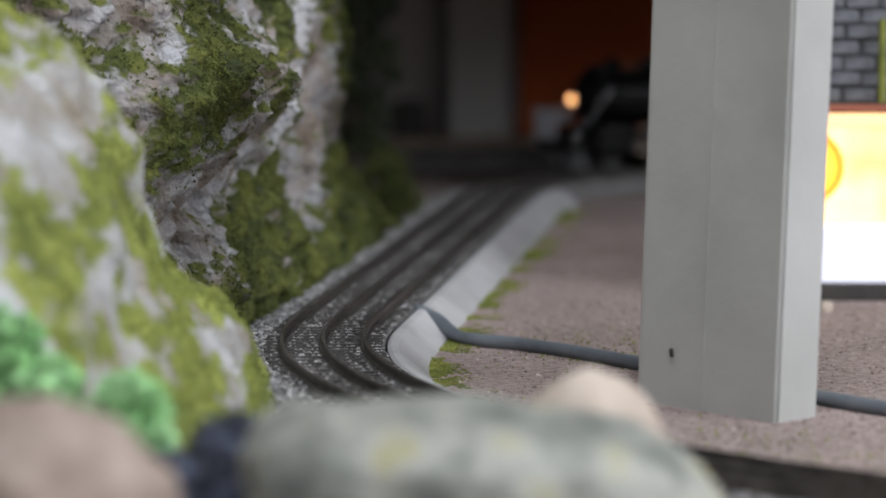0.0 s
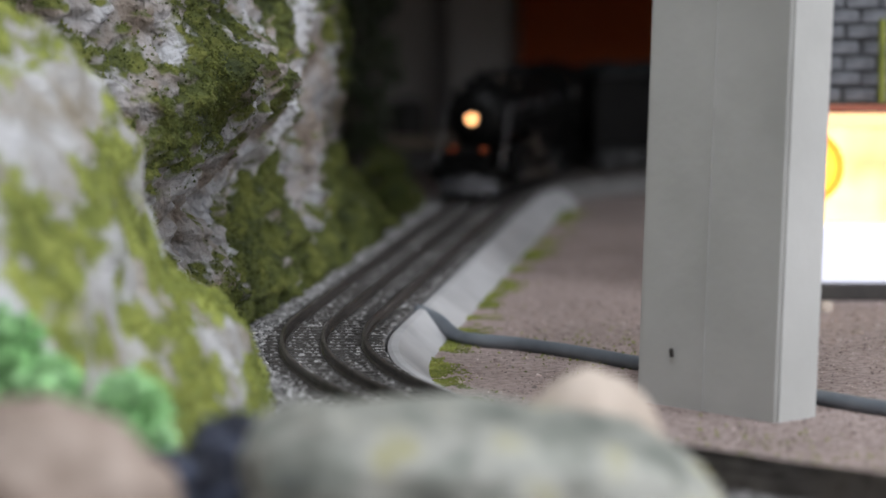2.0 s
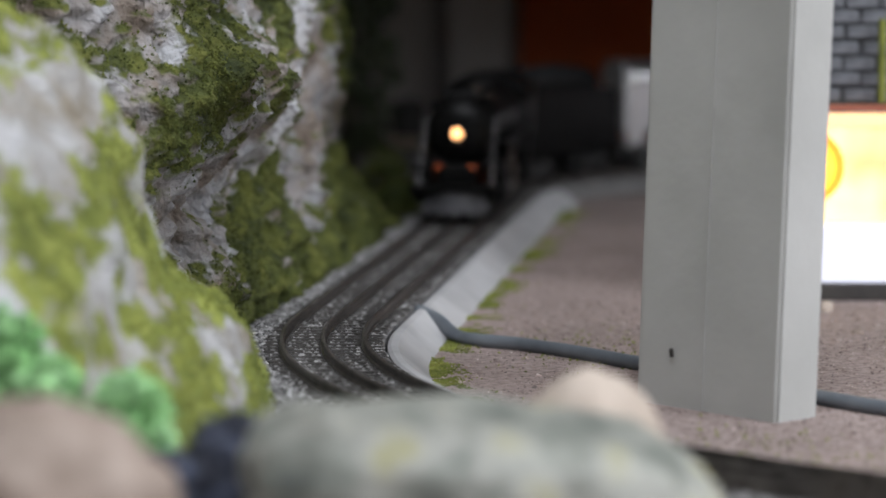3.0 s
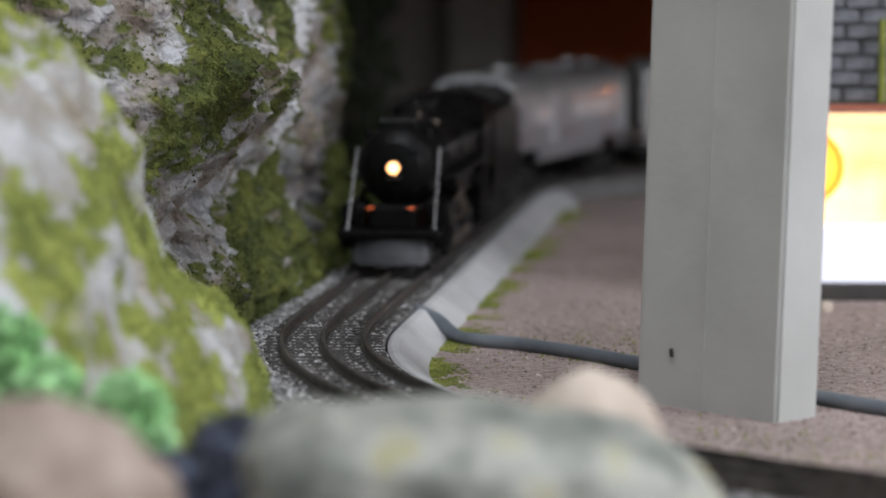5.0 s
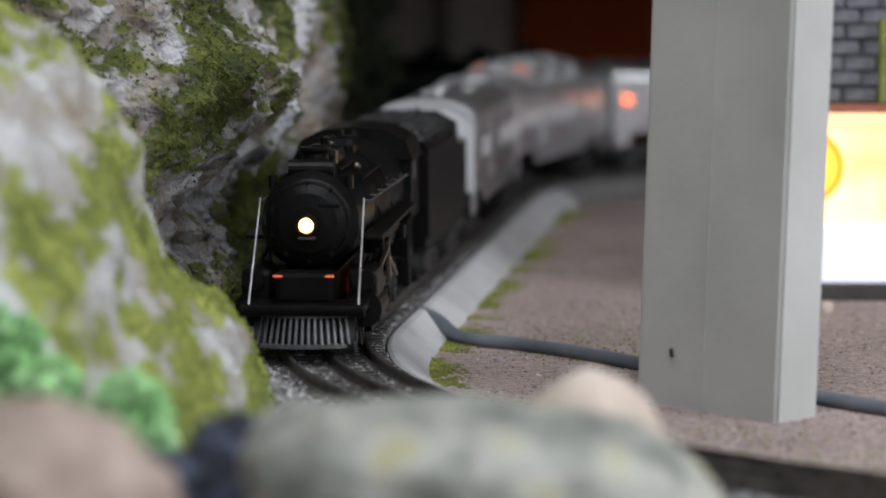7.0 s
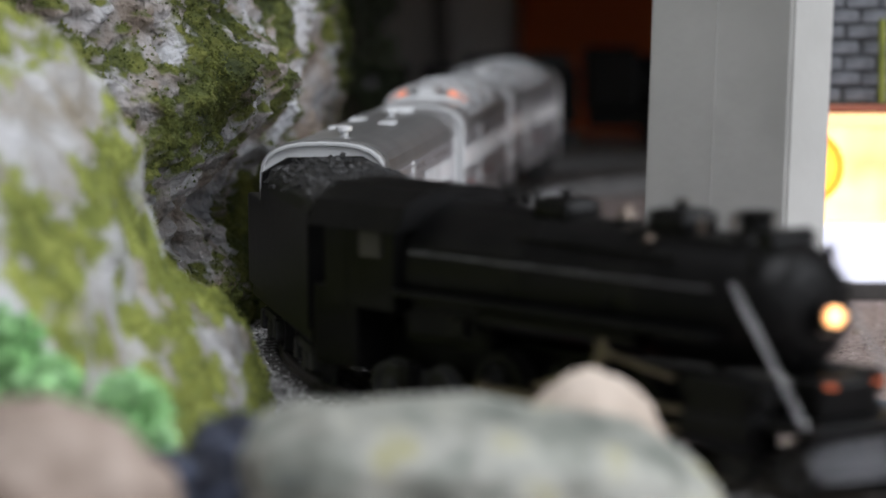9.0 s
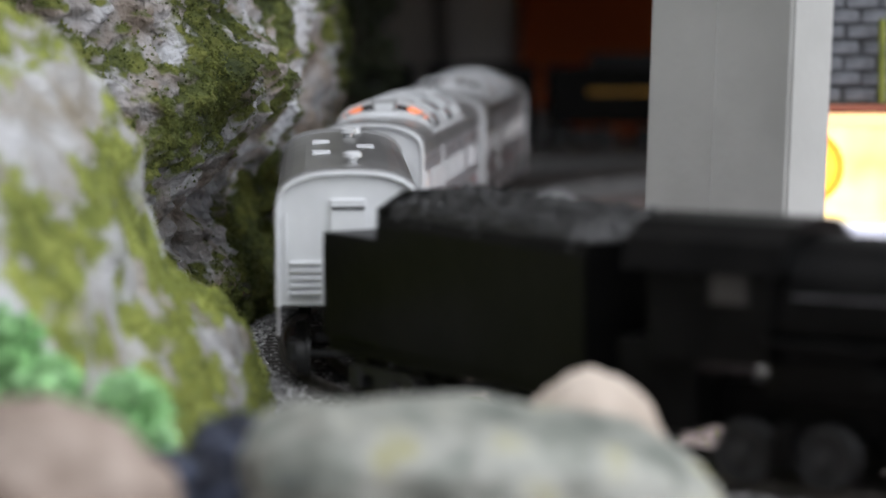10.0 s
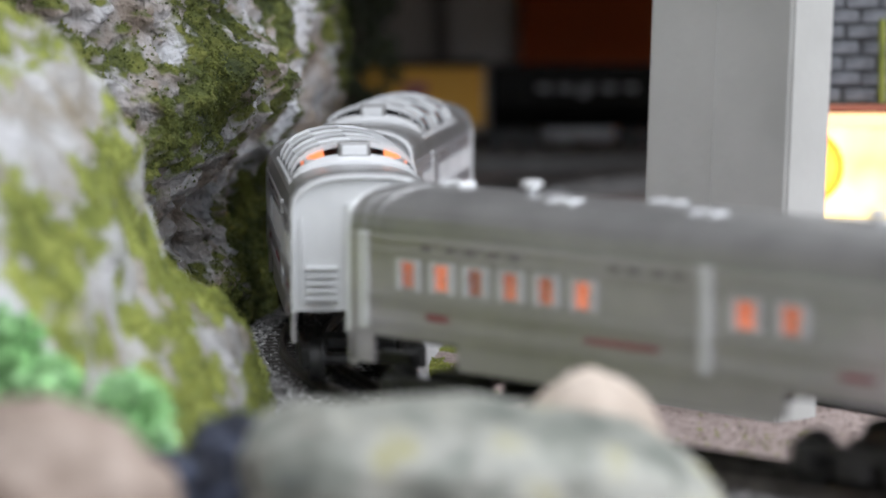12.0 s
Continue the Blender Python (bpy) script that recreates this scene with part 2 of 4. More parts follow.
def loft(sections, bm=None, caps=True):
    """Closed loops of equal count, skinned."""
    bm = bm or bmesh.new()
    rings = [[bm.verts.new(p) for p in s] for s in sections]
    for u, v in zip(rings, rings[1:]):
        n = len(u)
        for k in range(n):
            bm.faces.new((u[k], u[(k + 1) % n], v[(k + 1) % n], v[k]))
    if caps:
        bm.faces.new(rings[0])
        bm.faces.new(rings[-1])
    return bm


def grains(points, sizes, seed, squash=0.7):
    """Many small angular stones as one mesh."""
    rng = np.random.default_rng(seed)
    n = len(points)
    base = np.array([(1, 0, 0), (-1, 0, 0), (0, 1, 0), (0, -1, 0), (0, 0, 1), (0, 0, -1)], float)
    v = base[None] * rng.uniform(0.55, 1.15, (n, 6, 1)) + rng.uniform(-0.3, 0.3, (n, 6, 3))
    a = rng.uniform(0, 2 * np.pi, n)
    b = rng.uniform(-0.6, 0.6, n)
    ca, sa, cb, sb = np.cos(a), np.sin(a), np.cos(b), np.sin(b)
    x = v[..., 0] * ca[:, None] - v[..., 1] * sa[:, None]
    y = v[..., 0] * sa[:, None] + v[..., 1] * ca[:, None]
    z = v[..., 2] * squash
    y, z = y * cb[:, None] - z * sb[:, None], y * sb[:, None] + z * cb[:, None]
    v = np.stack([x, y, z], -1) * np.asarray(sizes)[:, None, None] + np.asarray(points)[:, None, :]
    f = np.array([(0, 2, 4), (2, 1, 4), (1, 3, 4), (3, 0, 4), (2, 0, 5), (1, 2, 5), (3, 1, 5), (0, 3, 5)])
    faces = (f[None] + 6 * np.arange(n)[:, None, None]).reshape(-1, 3)
    return v.reshape(-1, 3).tolist(), faces.tolist()


# ---------------------------------------------------------------- the line of the track
# far straight, far curve, straight along the cliff, near curve, near straight
FAR_C, FAR_R = Vector((0.2907, 1.7991)), 0.26
NEAR_C, NEAR_R = Vector((0.3761, 1.1479)), 0.4226
LEAN = math.atan(0.1204)
FAR_LEN = FAR_R * (math.pi / 2 - LEAN)
FAR_END = FAR_C + FAR_R * Vector((-math.cos(LEAN), math.sin(LEAN)))
NEAR_START = NEAR_C + NEAR_R * Vector((-math.cos(LEAN), math.sin(LEAN)))
MID_LEN = (NEAR_START - FAR_END).length
NEAR_LEN = NEAR_R * (math.pi / 2 + LEAN)


def line_at(s):
    """Place and heading on the track, s metres from the start of the far curve."""
    if s < 0:
        return FAR_C.x - s, FAR_C.y + FAR_R, math.pi
    if s < FAR_LEN:
        a = math.pi / 2 + s / FAR_R
        return FAR_C.x + FAR_R * math.cos(a), FAR_C.y + FAR_R * math.sin(a), a + math.pi / 2
    s -= FAR_LEN
    if s < MID_LEN:
        p = FAR_END.lerp(NEAR_START, s / MID_LEN)
        return p.x, p.y, 1.5 * math.pi - LEAN
    s -= MID_LEN
    if s < NEAR_LEN:
        a = math.pi - LEAN + s / NEAR_R
        return NEAR_C.x + NEAR_R * math.cos(a), NEAR_C.y + NEAR_R * math.sin(a), a + math.pi / 2
    return NEAR_C.x + s - NEAR_LEN, NEAR_C.y - NEAR_R, 2 * math.pi


def beside(s, off, z=0.0):
    """A point off metres to the inner side of the loop."""
    x, y, h = line_at(s)
    return Vector((x - math.sin(h) * off, y + math.cos(h) * off, z))


S0, S1 = -0.55, FAR_LEN + MID_LEN + NEAR_LEN + 0.35


def sweep(profile, step=0.012, s0=S0, s1=S1, line=None):
    """A profile of (off, z), closed, carried along the track."""
    n = int((s1 - s0) / step)
    put = line or beside
    return loft([[put(s0 + (s1 - s0) * k / n, o, z) for o, z in profile] for k in range(n + 1)])


GROUND_Z = -0.0155
TIE_Z = -0.0035

# ---------------------------------------------------------------- room and layout base
def room():
    def slab(name, sx, sy, sz, at, m, label):
        return tagged(link(name, box(sx, sy, sz, at), m), label, name.split("_")[0], kind="structure")
    slab("floor", 4.4, 5.4, 0.06, (0, 1.1, -0.93), M_FLOOR, "brown floor of the room below the layout")
    # opening made for the added overhead light
    c = slab("ceiling", 1.7, 5.4, 0.06, (-1.35, 1.1, 1.63), M_CEIL, "off-white ceiling of the room with an opening for added light")
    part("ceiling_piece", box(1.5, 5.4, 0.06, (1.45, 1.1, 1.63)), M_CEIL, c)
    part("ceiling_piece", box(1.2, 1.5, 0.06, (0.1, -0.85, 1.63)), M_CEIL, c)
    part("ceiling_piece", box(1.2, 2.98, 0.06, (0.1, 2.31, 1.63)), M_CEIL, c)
    slab("wall_west", 0.1, 5.4, 2.5, (-2.15, 1.1, 0.35), M_WALL, "plain plaster wall of the room")
    slab("wall_north", 4.2, 0.1, 2.5, (0, 3.75, 0.35), M_WALL, "plain plaster wall of the room")
    # the walls with the two window openings, in four pieces each
    e = link("wall_east", box(0.1, 5.4, 1.3, (2.15, 1.1, -0.25)), M_WALL)
    tagged(e, "plaster wall with a bright window opening", "wall", kind="structure")
    part("lintel", box(0.1, 5.4, 0.1, (2.15, 1.1, 1.55)), M_WALL, e)
    part("wall_piece", box(0.1, 1.0, 1.1, (2.15, -1.1, 0.95)), M_WALL, e)
    part("wall_piece", box(0.1, 3.0, 1.1, (2.15, 2.3, 0.95)), M_WALL, e)
    s = link("wall_south", box(4.2, 0.1, 1.35, (0, -1.65, -0.225)), M_WALL)
    tagged(s, "plaster wall with a bright window opening", "wall", kind="structure")
    part("lintel", box(4.2, 0.1, 0.05, (0, -1.65, 1.575)), M_WALL, s)
    part("wall_piece", box(1.8, 0.1, 1.1, (-1.2, -1.65, 1.0)), M_WALL, s)
    part("wall_piece", box(0.8, 0.1, 1.1, (1.7, -1.65, 1.0)), M_WALL, s)
    # layout board, and an unseen board added overhead to shade the far end
    slab("ground", 3.0, 3.2, 0.05, (0.35, 1.95, GROUND_Z - 0.025), M_SOIL, "pinkish brown sand ground of the model layout")
    slab("deck", 2.4, 2.08, 0.03, (0.35, 2.5, 0.43), M_SHADE_BOARD, "unseen dark board added overhead to shade the far end")
    # out-of-view board added to keep light off the far curve
    slab("fascia", 2.4, 0.012, 0.222, (0.35, 1.74, 0.3035), M_SHADE_BOARD, "unseen dark board hung to shade the far curve")


def backdrop():
    w = link("backdrop_wall", box(1.6, 0.02, 0.5, (0.1, 2.66, 0.1)), M_CURTAIN)
    tagged(w, "dull grey painted board behind the layout", "wall", kind="structure")
    p = link("orange_panel", box(0.62, 0.012, 0.46, (0.379, 2.642, 0.085), 0.002), M_ORANGE)
    tagged(p, "flat orange-red painted panel behind the tracks", "panel")
    c = link("grey_post", box(0.05, 0.05, 0.5, (0.032, 2.6, 0.1), 0.003), M_CURTAIN)
    tagged(c, "upright grey post beside the orange panel", "post")
    c = link("grey_board", box(0.05, 0.012, 0.5, (-0.035, 2.63, 0.1), 0.002), M_CURTAIN)
    tagged(c, "narrow upright grey board in shade", "board")
    c = link("beige_ledge", box(0.34, 0.02, 0.012, (-0.06, 2.36, -0.008), 0.002), M_LEDGE)
    tagged(c, "long beige board edge behind the far track", "ledge")
    bm = lathe([(-0.015, 0.014), (0.02, 0.015), (0.024, 0.013), (0.026, 0.006)], "z", 20)
    c = link("dark_drum", bm, M_DARKTRIM, at=pose(-0.028, 2.42, 0))
    tagged(c, "small dark drum beside the far track", "drum")
    bm = box(0.026, 0.02, 0.036, (0, 0, 0.018), 0.004)
    box(0.03, 0.024, 0.004, (0, 0, 0.037), 0.001, bm)
    c = link("white_hut", bm, M_WHITE, at=pose(0.085, 2.3, GROUND_Z))
    tagged(c, "small plain white hut beyond the tracks", "hut")


# ---------------------------------------------------------------- track
def track():
    t = link("track", sweep([(-0.056, GROUND_Z - 0.002), (-0.042, TIE_Z - 0.005), (-0.029, TIE_Z - 0.0016), (0.0236, TIE_Z - 0.0016), (0.0242, GROUND_Z - 0.002)]), M_BED)
    tagged(t, "three-rail toy train track on grey ballast", "track", kind="structure")
    for off in (-0.0159, 0.0, 0.0159):
        prof = [(off - 0.0013, -0.0036), (off + 0.0013, -0.0036), (off + 0.0011, -0.0031), (off + 0.0005, -0.0028), (off + 0.0005, -0.0016),
                (off + 0.0009, -0.0011), (off + 0.0008, -0.0002), (off + 0.0005, 0), (off - 0.0005, 0), (off - 0.0008, -0.0002),
                (off - 0.0009, -0.0011), (off - 0.0005, -0.0016), (off - 0.0005, -0.0028), (off - 0.0011, -0.0031)]
        part("rail", sweep(prof, 0.01), M_RAIL, t, smooth=False)
    bm = box(0.0031, 0.046, 0.0028, (0, 0, 0), 0.0005)
    tie = None
    s = -0.06
    while s < FAR_LEN + MID_LEN + 0.75:
        x, y, h = line_at(s)
        m = pose(x, y, TIE_Z - 0.0012, 0, 0, math.degrees(h))
        tie = part("tie", bm, M_TIE, t, at=m) if tie is None else again(tie, m)
        s += 0.0085
    rng = np.random.default_rng(3)
    pts, sizes = [], []
    for k in range(90000):
        s = rng.uniform(0.0, S1 - 0.3)
        o = rng.uniform(-0.054, 0.023)
        if min(abs(o - r) for r in (-0.0159, 0, 0.0159)) < 0.0024:
            continue
        if abs(o) < 0.023 and abs((s + 0.06 + 0.00425) % 0.0085 - 0.00425) < 0.0019 and rng.random() > 0.12:
            continue
        z = TIE_Z - 0.0014 if o > -0.029 else TIE_Z - 0.0014 - (-0.029 - o) * 0.34
        pts.append(beside(s, o, z + rng.uniform(0.0, 0.0012)))
        sizes.append(rng.uniform(0.0006, 0.0013))
    b = link("ballast", grains(np.array(pts), sizes, 5), M_BALLAST)
    tagged(b, "loose grey ballast stones between the ties", "ballast", kind="stuff")


def kerb():
    k = link("kerb", sweep([(0.0246, GROUND_Z - 0.002), (0.0248, -0.0055), (0.0262, -0.0047), (0.0290, -0.0051), (0.0405, GROUND_Z + 0.001), (0.0425, GROUND_Z - 0.002)],
                           0.012, 0.31, FAR_LEN + MID_LEN + 0.62), M_KERB)
    tagged(k, "grey painted sloping kerb along the inside of the track", "kerb", kind="structure")


def hose():
    c = bpy.data.curves.new("grey_hose", "CURVE")
    c.dimensions, c.bevel_depth, c.bevel_resolution = "3D", 0.0028, 5
    sp = c.splines.new("BEZIER")
    z = GROUND_Z + 0.0026
    pts = [(-0.0105, 1.262, -0.0062), (-0.003, 1.25, -0.0085), (0.006, 1.228, z), (0.013, 1.216, z), (0.03, 1.203, z), (0.077, 1.143, z), (0.133, 1.058, z), (0.165, 1.02, z), (0.26, 0.98, z)]
    sp.bezier_points.add(len(pts) - 1)
    for p, co in zip(sp.bezier_points, pts):
        p.co, p.handle_left_type, p.handle_right_type = co, "AUTO", "AUTO"
    c.materials.append(M_HOSE)
    ob = new("grey_hose", c)
    tagged(ob, "thin blue-grey hose lying across the sand from the kerb", "hose")


def pillar():
    z0, z1 = GROUND_Z - 0.001, 0.43
    plan = [(0.0700, 1.0650), (0.1148, 1.0124), (0.1300, 1.0255), (0.1364, 1.0795), (0.1011, 1.1197), (0.0908, 1.1187)]
    lean = math.tan(radians(2.0))
    secs = []
    for z in (z0, z0 + 0.001, z1):
        secs.append([(x + (z - z0) * lean, y, z) for x, y in plan])
    bm = loft(secs)
    bmesh.ops.bevel(bm, geom=[e for e in bm.edges if abs(e.verts[0].co.z - e.verts[1].co.z) > 0.05], offset=0.0012, segments=2, affect="EDGES")
    p = link("pillar", bm, M_PILLAR)
    tagged(p, "grey painted wooden pillar with a chamfered edge", "pillar")
    part("seam", rod((0.0914, 1.0391, z0 + 0.002), (0.0914 + (z1 - z0) * lean, 1.0391, z1), 0.0003, 6), M_PILLAR, p, "faint upright joint in the paint")
    part("chip", box(0.0006, 0.0014, 0.003, (0.0815, 1.0504, 0.0040), turn=pose(0, 0, 0, 10, 0, -50)), M_DARKTRIM, p, "small dark chip in the paint")


# ---------------------------------------------------------------- rocks
def fractal(p, f, octaves=5):
    return noise.fractal(Vector(p) * f, 0.9, 2.1, octaves)


def moss_value(p, n, f=22.0, up=0.35, depth=1.0):
    return 0.5 + 0.55 * fractal((p[0] + 3.1, p[1] * depth, p[2] * 0.8), f, 4) + up * n


def rock_sheet(name, rows, cols, place, material, turf, label, up, bias, seed, tuft=9000, thick=True, size=(0.0006, 0.0016), freq=22.0, extra=None, depth=1.0):
    """A closed rock: place(u, v) gives the front; its back is the same outline further off."""
    pts = [[Vector(place(i / (cols - 1), j / (rows - 1))) for i in range(cols)] for j in range(rows)]
    verts = [p for r in pts for p in r]
    faces = [(j * cols + i, j * cols + i + 1, (j + 1) * cols + i + 1, (j + 1) * cols + i) for j in range(rows - 1) for i in range(cols - 1)]
    # close it at the back and below
    n0 = len(verts)
    ring = [i for i in range(cols)] + [j * cols + cols - 1 for j in range(1, rows)] + [(rows - 1) * cols + i for i in range(cols - 2, -1, -1)] + \
           [j * cols for j in range(rows - 2, 0, -1)]
    for k in ring:
        p = verts[k]
        verts.append(Vector((p.x - 0.09, p.y + 0.015, p.z)) if thick else Vector((p.x, p.y, GROUND_Z - 0.004)))
    m = len(ring)
    faces += [(ring[k], ring[(k + 1) % m], n0 + (k + 1) % m, n0 + k) for k in range(m)]
    faces.append(tuple(n0 + k for k in range(m)))
    me_ob = link(name, (verts, faces), material)
    me = me_ob.data
    for p in me.polygons:
        p.use_smooth = True
    a = me.attributes.new("moss", "FLOAT", "POINT")
    vals = []
    for v in me.vertices:
        nz = abs(v.normal.z) * (1 if v.normal.z > 0 else -0.4)
        vals.append(moss_value(v.co, nz, freq, up, depth) + bias + (extra(v.co) if extra else 0.0))
    a.data.foreach_set("value", vals)
    rng = np.random.default_rng(seed)
    got, sz = [], []
    while len(got) < tuft:
        i, j = int(rng.integers(0, cols - 1)), int(rng.integers(0, rows - 1))
        if vals[j * cols + i] + rng.uniform(-0.12, 0.12) < 0.56:
            continue
        f, g = rng.random(), rng.random()
        p = verts[j * cols + i].lerp(verts[j * cols + i + 1], f).lerp(verts[(j + 1) * cols + i], g)
        got.append(p + me.vertices[j * cols + i].normal * rng.uniform(-0.0003, 0.0009))
        sz.append(rng.uniform(*size))
    tuft_ob = link(name + "_moss", grains(np.array(got), sz, seed + 1, 1.0), turf)
    tagged(tuft_ob, "crumbly green moss turf on the rock", "moss", kind="stuff")
    return tagged(me_ob, label, "rock")


def along(points, u):
    d = u * (len(points) - 1)
    i = min(int(d), len(points) - 2)
    f = d - i
    return [points[i][k] * (1 - f) + points[i + 1][k] * f for k in range(len(points[0]))]


def cliff():
    # plan of the face at mid height: x, y, and the reach of the foot towards the track
    face = [(-0.19, 1.0, 0.0), (-0.135, 1.075, 0.002), (-0.108, 1.125, 0.004), (-0.095, 1.19, 0.012), (-0.087, 1.27, 0.02), (-0.078, 1.36, 0.026),
            (-0.070, 1.47, 0.034), (-0.0655, 1.58, 0.04), (-0.067, 1.67, 0.042), (-0.09, 1.76, 0.055), (-0.16, 1.82, 0.06)]

    def foot_moss(p):
        return 0.34 * max(0.0, 1 - (p.z + 0.016) / 0.06)

    def place(u, v):
        x, y, foot = along(face, u)
        z = GROUND_Z - 0.004 + 0.2 * v
        low = max(0.0, 1 - (z + 0.016) / 0.06)
        x += foot * low ** 1.4
        q = (x * 1.0, y * 0.8, z * 0.8)
        d = 0.012 * fractal(q, 24, 3) + 0.010 * (0.6 - 1.6 * abs(fractal((q[0] + 5, q[1] * 1.5, q[2] * 0.7), 40, 4))) + 0.0046 * fractal(q, 150, 5)
        step = fractal((q[0] + 2, q[1], q[2] * 1.3), 30, 2)
        d += 0.007 * (math.floor(step * 4) / 4 - step) + (0.006 + 0.017 * math.exp(-((y - 1.2) / 0.1) ** 2)) * math.exp(-((z - 0.094) / 0.026) ** 2) * (1 - low) - 0.012 * math.exp(-((y - 1.26) / 0.13) ** 2) * math.exp(-((z - 0.038) / 0.022) ** 2)
        y2 = y + 0.012 * fractal((q[0], q[1] + 9, q[2]), 30, 4)
        return x + d, y2, z
    rock_sheet("cliff", 170, 560, place, M_CLIFF, M_MOSS, "pale grey plaster cliff with patches of green moss", 0.3, -0.045, 11, 75000, size=(0.0003, 0.0008), extra=foot_moss)


def mound():
    tops = [(-0.042, -0.02), (-0.054, -0.012), (-0.066, 0.018), (-0.077, 0.031), (-0.088, 0.043), (-0.0955, 0.062), (-0.101, 0.088), (-0.112, 0.105),
            (-0.126, 0.125), (-0.15, 0.14), (-0.2, 0.15)]

    def top(x):
        for (xa, za), (xb, zb) in zip(tops, tops[1:]):
            if x >= xb:
                f = (xa - x) / (xa - xb)
                return za + (zb - za) * max(0, f)
        return tops[-1][1]

    def rim(p):
        """More moss along the shoulder beside the track."""
        return 0.2 * math.exp(-((p.x + 0.068) / 0.018) ** 2) * (1 if p.y > 0.84 else max(0.0, (p.y - 0.78) / 0.06))

    def place(u, v):
        x = -0.042 - 0.15 * u
        y = 0.70 + 0.34 * v
        crest = 0.985 - 0.5 * (-0.05 - x)
        zt = top(x)
        if y < crest:
            k = (crest - y) / 0.24
            z = zt - (zt + 0.02) * min(1, k) ** 1.3
        else:
            z = zt - (zt + 0.02) * min(1, ((y - crest) / 0.07)) ** 1.5
        q = (x, y, z)
        rise = min(1, max(0, (z + 0.018) / 0.02))
        z += rise * (0.008 * fractal(q, 26, 4) + 0.004 * (0.5 - abs(fractal(q, 55, 4))) + 0.0012 * fractal(q, 200, 3))
        return x + rise * 0.004 * fractal((q[0] + 7, q[1], q[2]), 40, 3), y, max(z, GROUND_Z - 0.003)
    rock_sheet("mossy_mound", 170, 150, place, M_MOUND, M_MOSS_LIGHT, "rounded pale rock mound covered with light green moss", 0.0, -0.012, 21, 26000, thick=False, freq=44.0, extra=rim, depth=0.4, size=(0.0004, 0.0010))


def stone(name, sx, sy, sz, at, material, label, seed, lump=0.12, power=2.6, fine=0.01, turn=0.0, tilt=0.0):
    """A worn stone: a squarish ellipsoid pushed in and out, flat below."""
    bm = bmesh.new()
    bmesh.ops.create_icosphere(bm, subdivisions=5, radius=1)
    for v in bm.verts:
        d = v.co.normalized()
        k = (abs(d.x) ** power + abs(d.y) ** power + abs(d.z) ** power) ** (-1 / power)
        q = d * 1.0 + Vector((seed * 3.7, seed, 0))
        k *= 1 + lump * fractal(q, 1.3, 3) + fine * fractal(q, 9, 4)
        p = d * k
        v.co = (p.x * sx / 2, p.y * sy / 2, max(-sz * 0.5, p.z * sz / 2))
    ob = link(name, bm, material, smooth=True, at=pose(at[0], at[1], at[2] + sz * 0.5, 0, tilt, turn))
    return tagged(ob, label, "stone")


def foreground():
    g = GROUND_Z - 0.002
    stone("boulder", 0.118, 0.07, 0.0545, (0.0092, 0.72, g - 0.001), M_BOULDER, "grey-green worn boulder beside the track", 6, 0.13, 3.0, tilt=7.0)
    stone("pebble", 0.054, 0.036, 0.0545, (0.0385, 0.775, g), M_PEBBLE_PALE, "smooth beige stone behind the grey boulder", 9, 0.1, 1.45)
    stone("beige_rock", 0.07, 0.05, 0.064, (-0.094, 0.66, g), M_PEBBLE, "large smooth beige stone at the layout's edge", 13, 0.12, 2.4)
    stone("slag_lump", 0.037, 0.03, 0.0465, (-0.0555, 0.725, g), M_NAVY, "rough dark blue slag lump", 17, 0.4, 2.2, 0.2)
    stone("small_stone", 0.0055, 0.005, 0.007, (0.1725, 1.326, g), M_PEBBLE_PALE, "small pale stone on the sand beside the shop", 23, 0.2, 2.2)
    stone("small_stone", 0.005, 0.005, 0.004, (0.176, 1.25, g), M_PEBBLE, "small brown stone on the sand", 29, 0.2, 2.2)
    rng = np.random.default_rng(8)
    for x, y, z, r, n in ((-0.083, 0.775, 0.022, 0.011, 700), (-0.117, 0.79, 0.034, 0.012, 800), (-0.104, 0.785, 0.028, 0.008, 400)):
        d = rng.normal(0, 1, (n, 3))
        d /= np.linalg.norm(d, axis=1)[:, None]
        rad = r * rng.uniform(0.5, 1.05, (n, 1))
        p = d * rad * (1, 1, 1.5) + (0, 0, 0)
        e = bpy.data.objects.new("green_bush", None)
        scene.collection.objects.link(e)
        e.location = (x, y, GROUND_Z)
        tagged(e, "bright green foam bush at the foot of the rocks", "bush", "green bushes")
        part("crown", grains(p + (0, 0, z - GROUND_Z), rng.uniform(0.0012, 0.003, n), int(r * 1e4)), M_BUSH, e)
        part("stem", rod((0, 0, -0.001), (0, 0, z - GROUND_Z), 0.002, 8), M_BARK, e)


def shrubs():
    """Low dark green shrubs along the foot of the cliff."""
    rng = np.random.default_rng(77)
    for x, y, r, h in ((-0.082, 1.285, 0.009, 0.016), (-0.026, 1.73, 0.014, 0.03), (-0.036, 1.8, 0.018, 0.045), (-0.045, 1.66, 0.012, 0.024)):
        n = 900
        d = rng.normal(0, 1, (n, 3))
        d /= np.linalg.norm(d, axis=1)[:, None]
        p = d * rng.uniform(0.4, 1.08, (n, 1)) * (r, r, h / 2) + (0, 0, h / 2)
        p = p[[fractal(q, 120, 2) > -0.25 for q in p]]
        e = new("shrub")
        e.location = (x, y, GROUND_Z)
        tagged(e, "low dark green foam shrub at the cliff's foot", "shrub", "cliff shrubs")
        part("crown", grains(p, rng.uniform(0.0008, 0.0022, len(p)), int(r * 1e5)), M_MOSS, e)
        part("stem", rod((0, 0, -0.001), (0, 0, h * 0.5), 0.0012, 8), M_BARK, e)


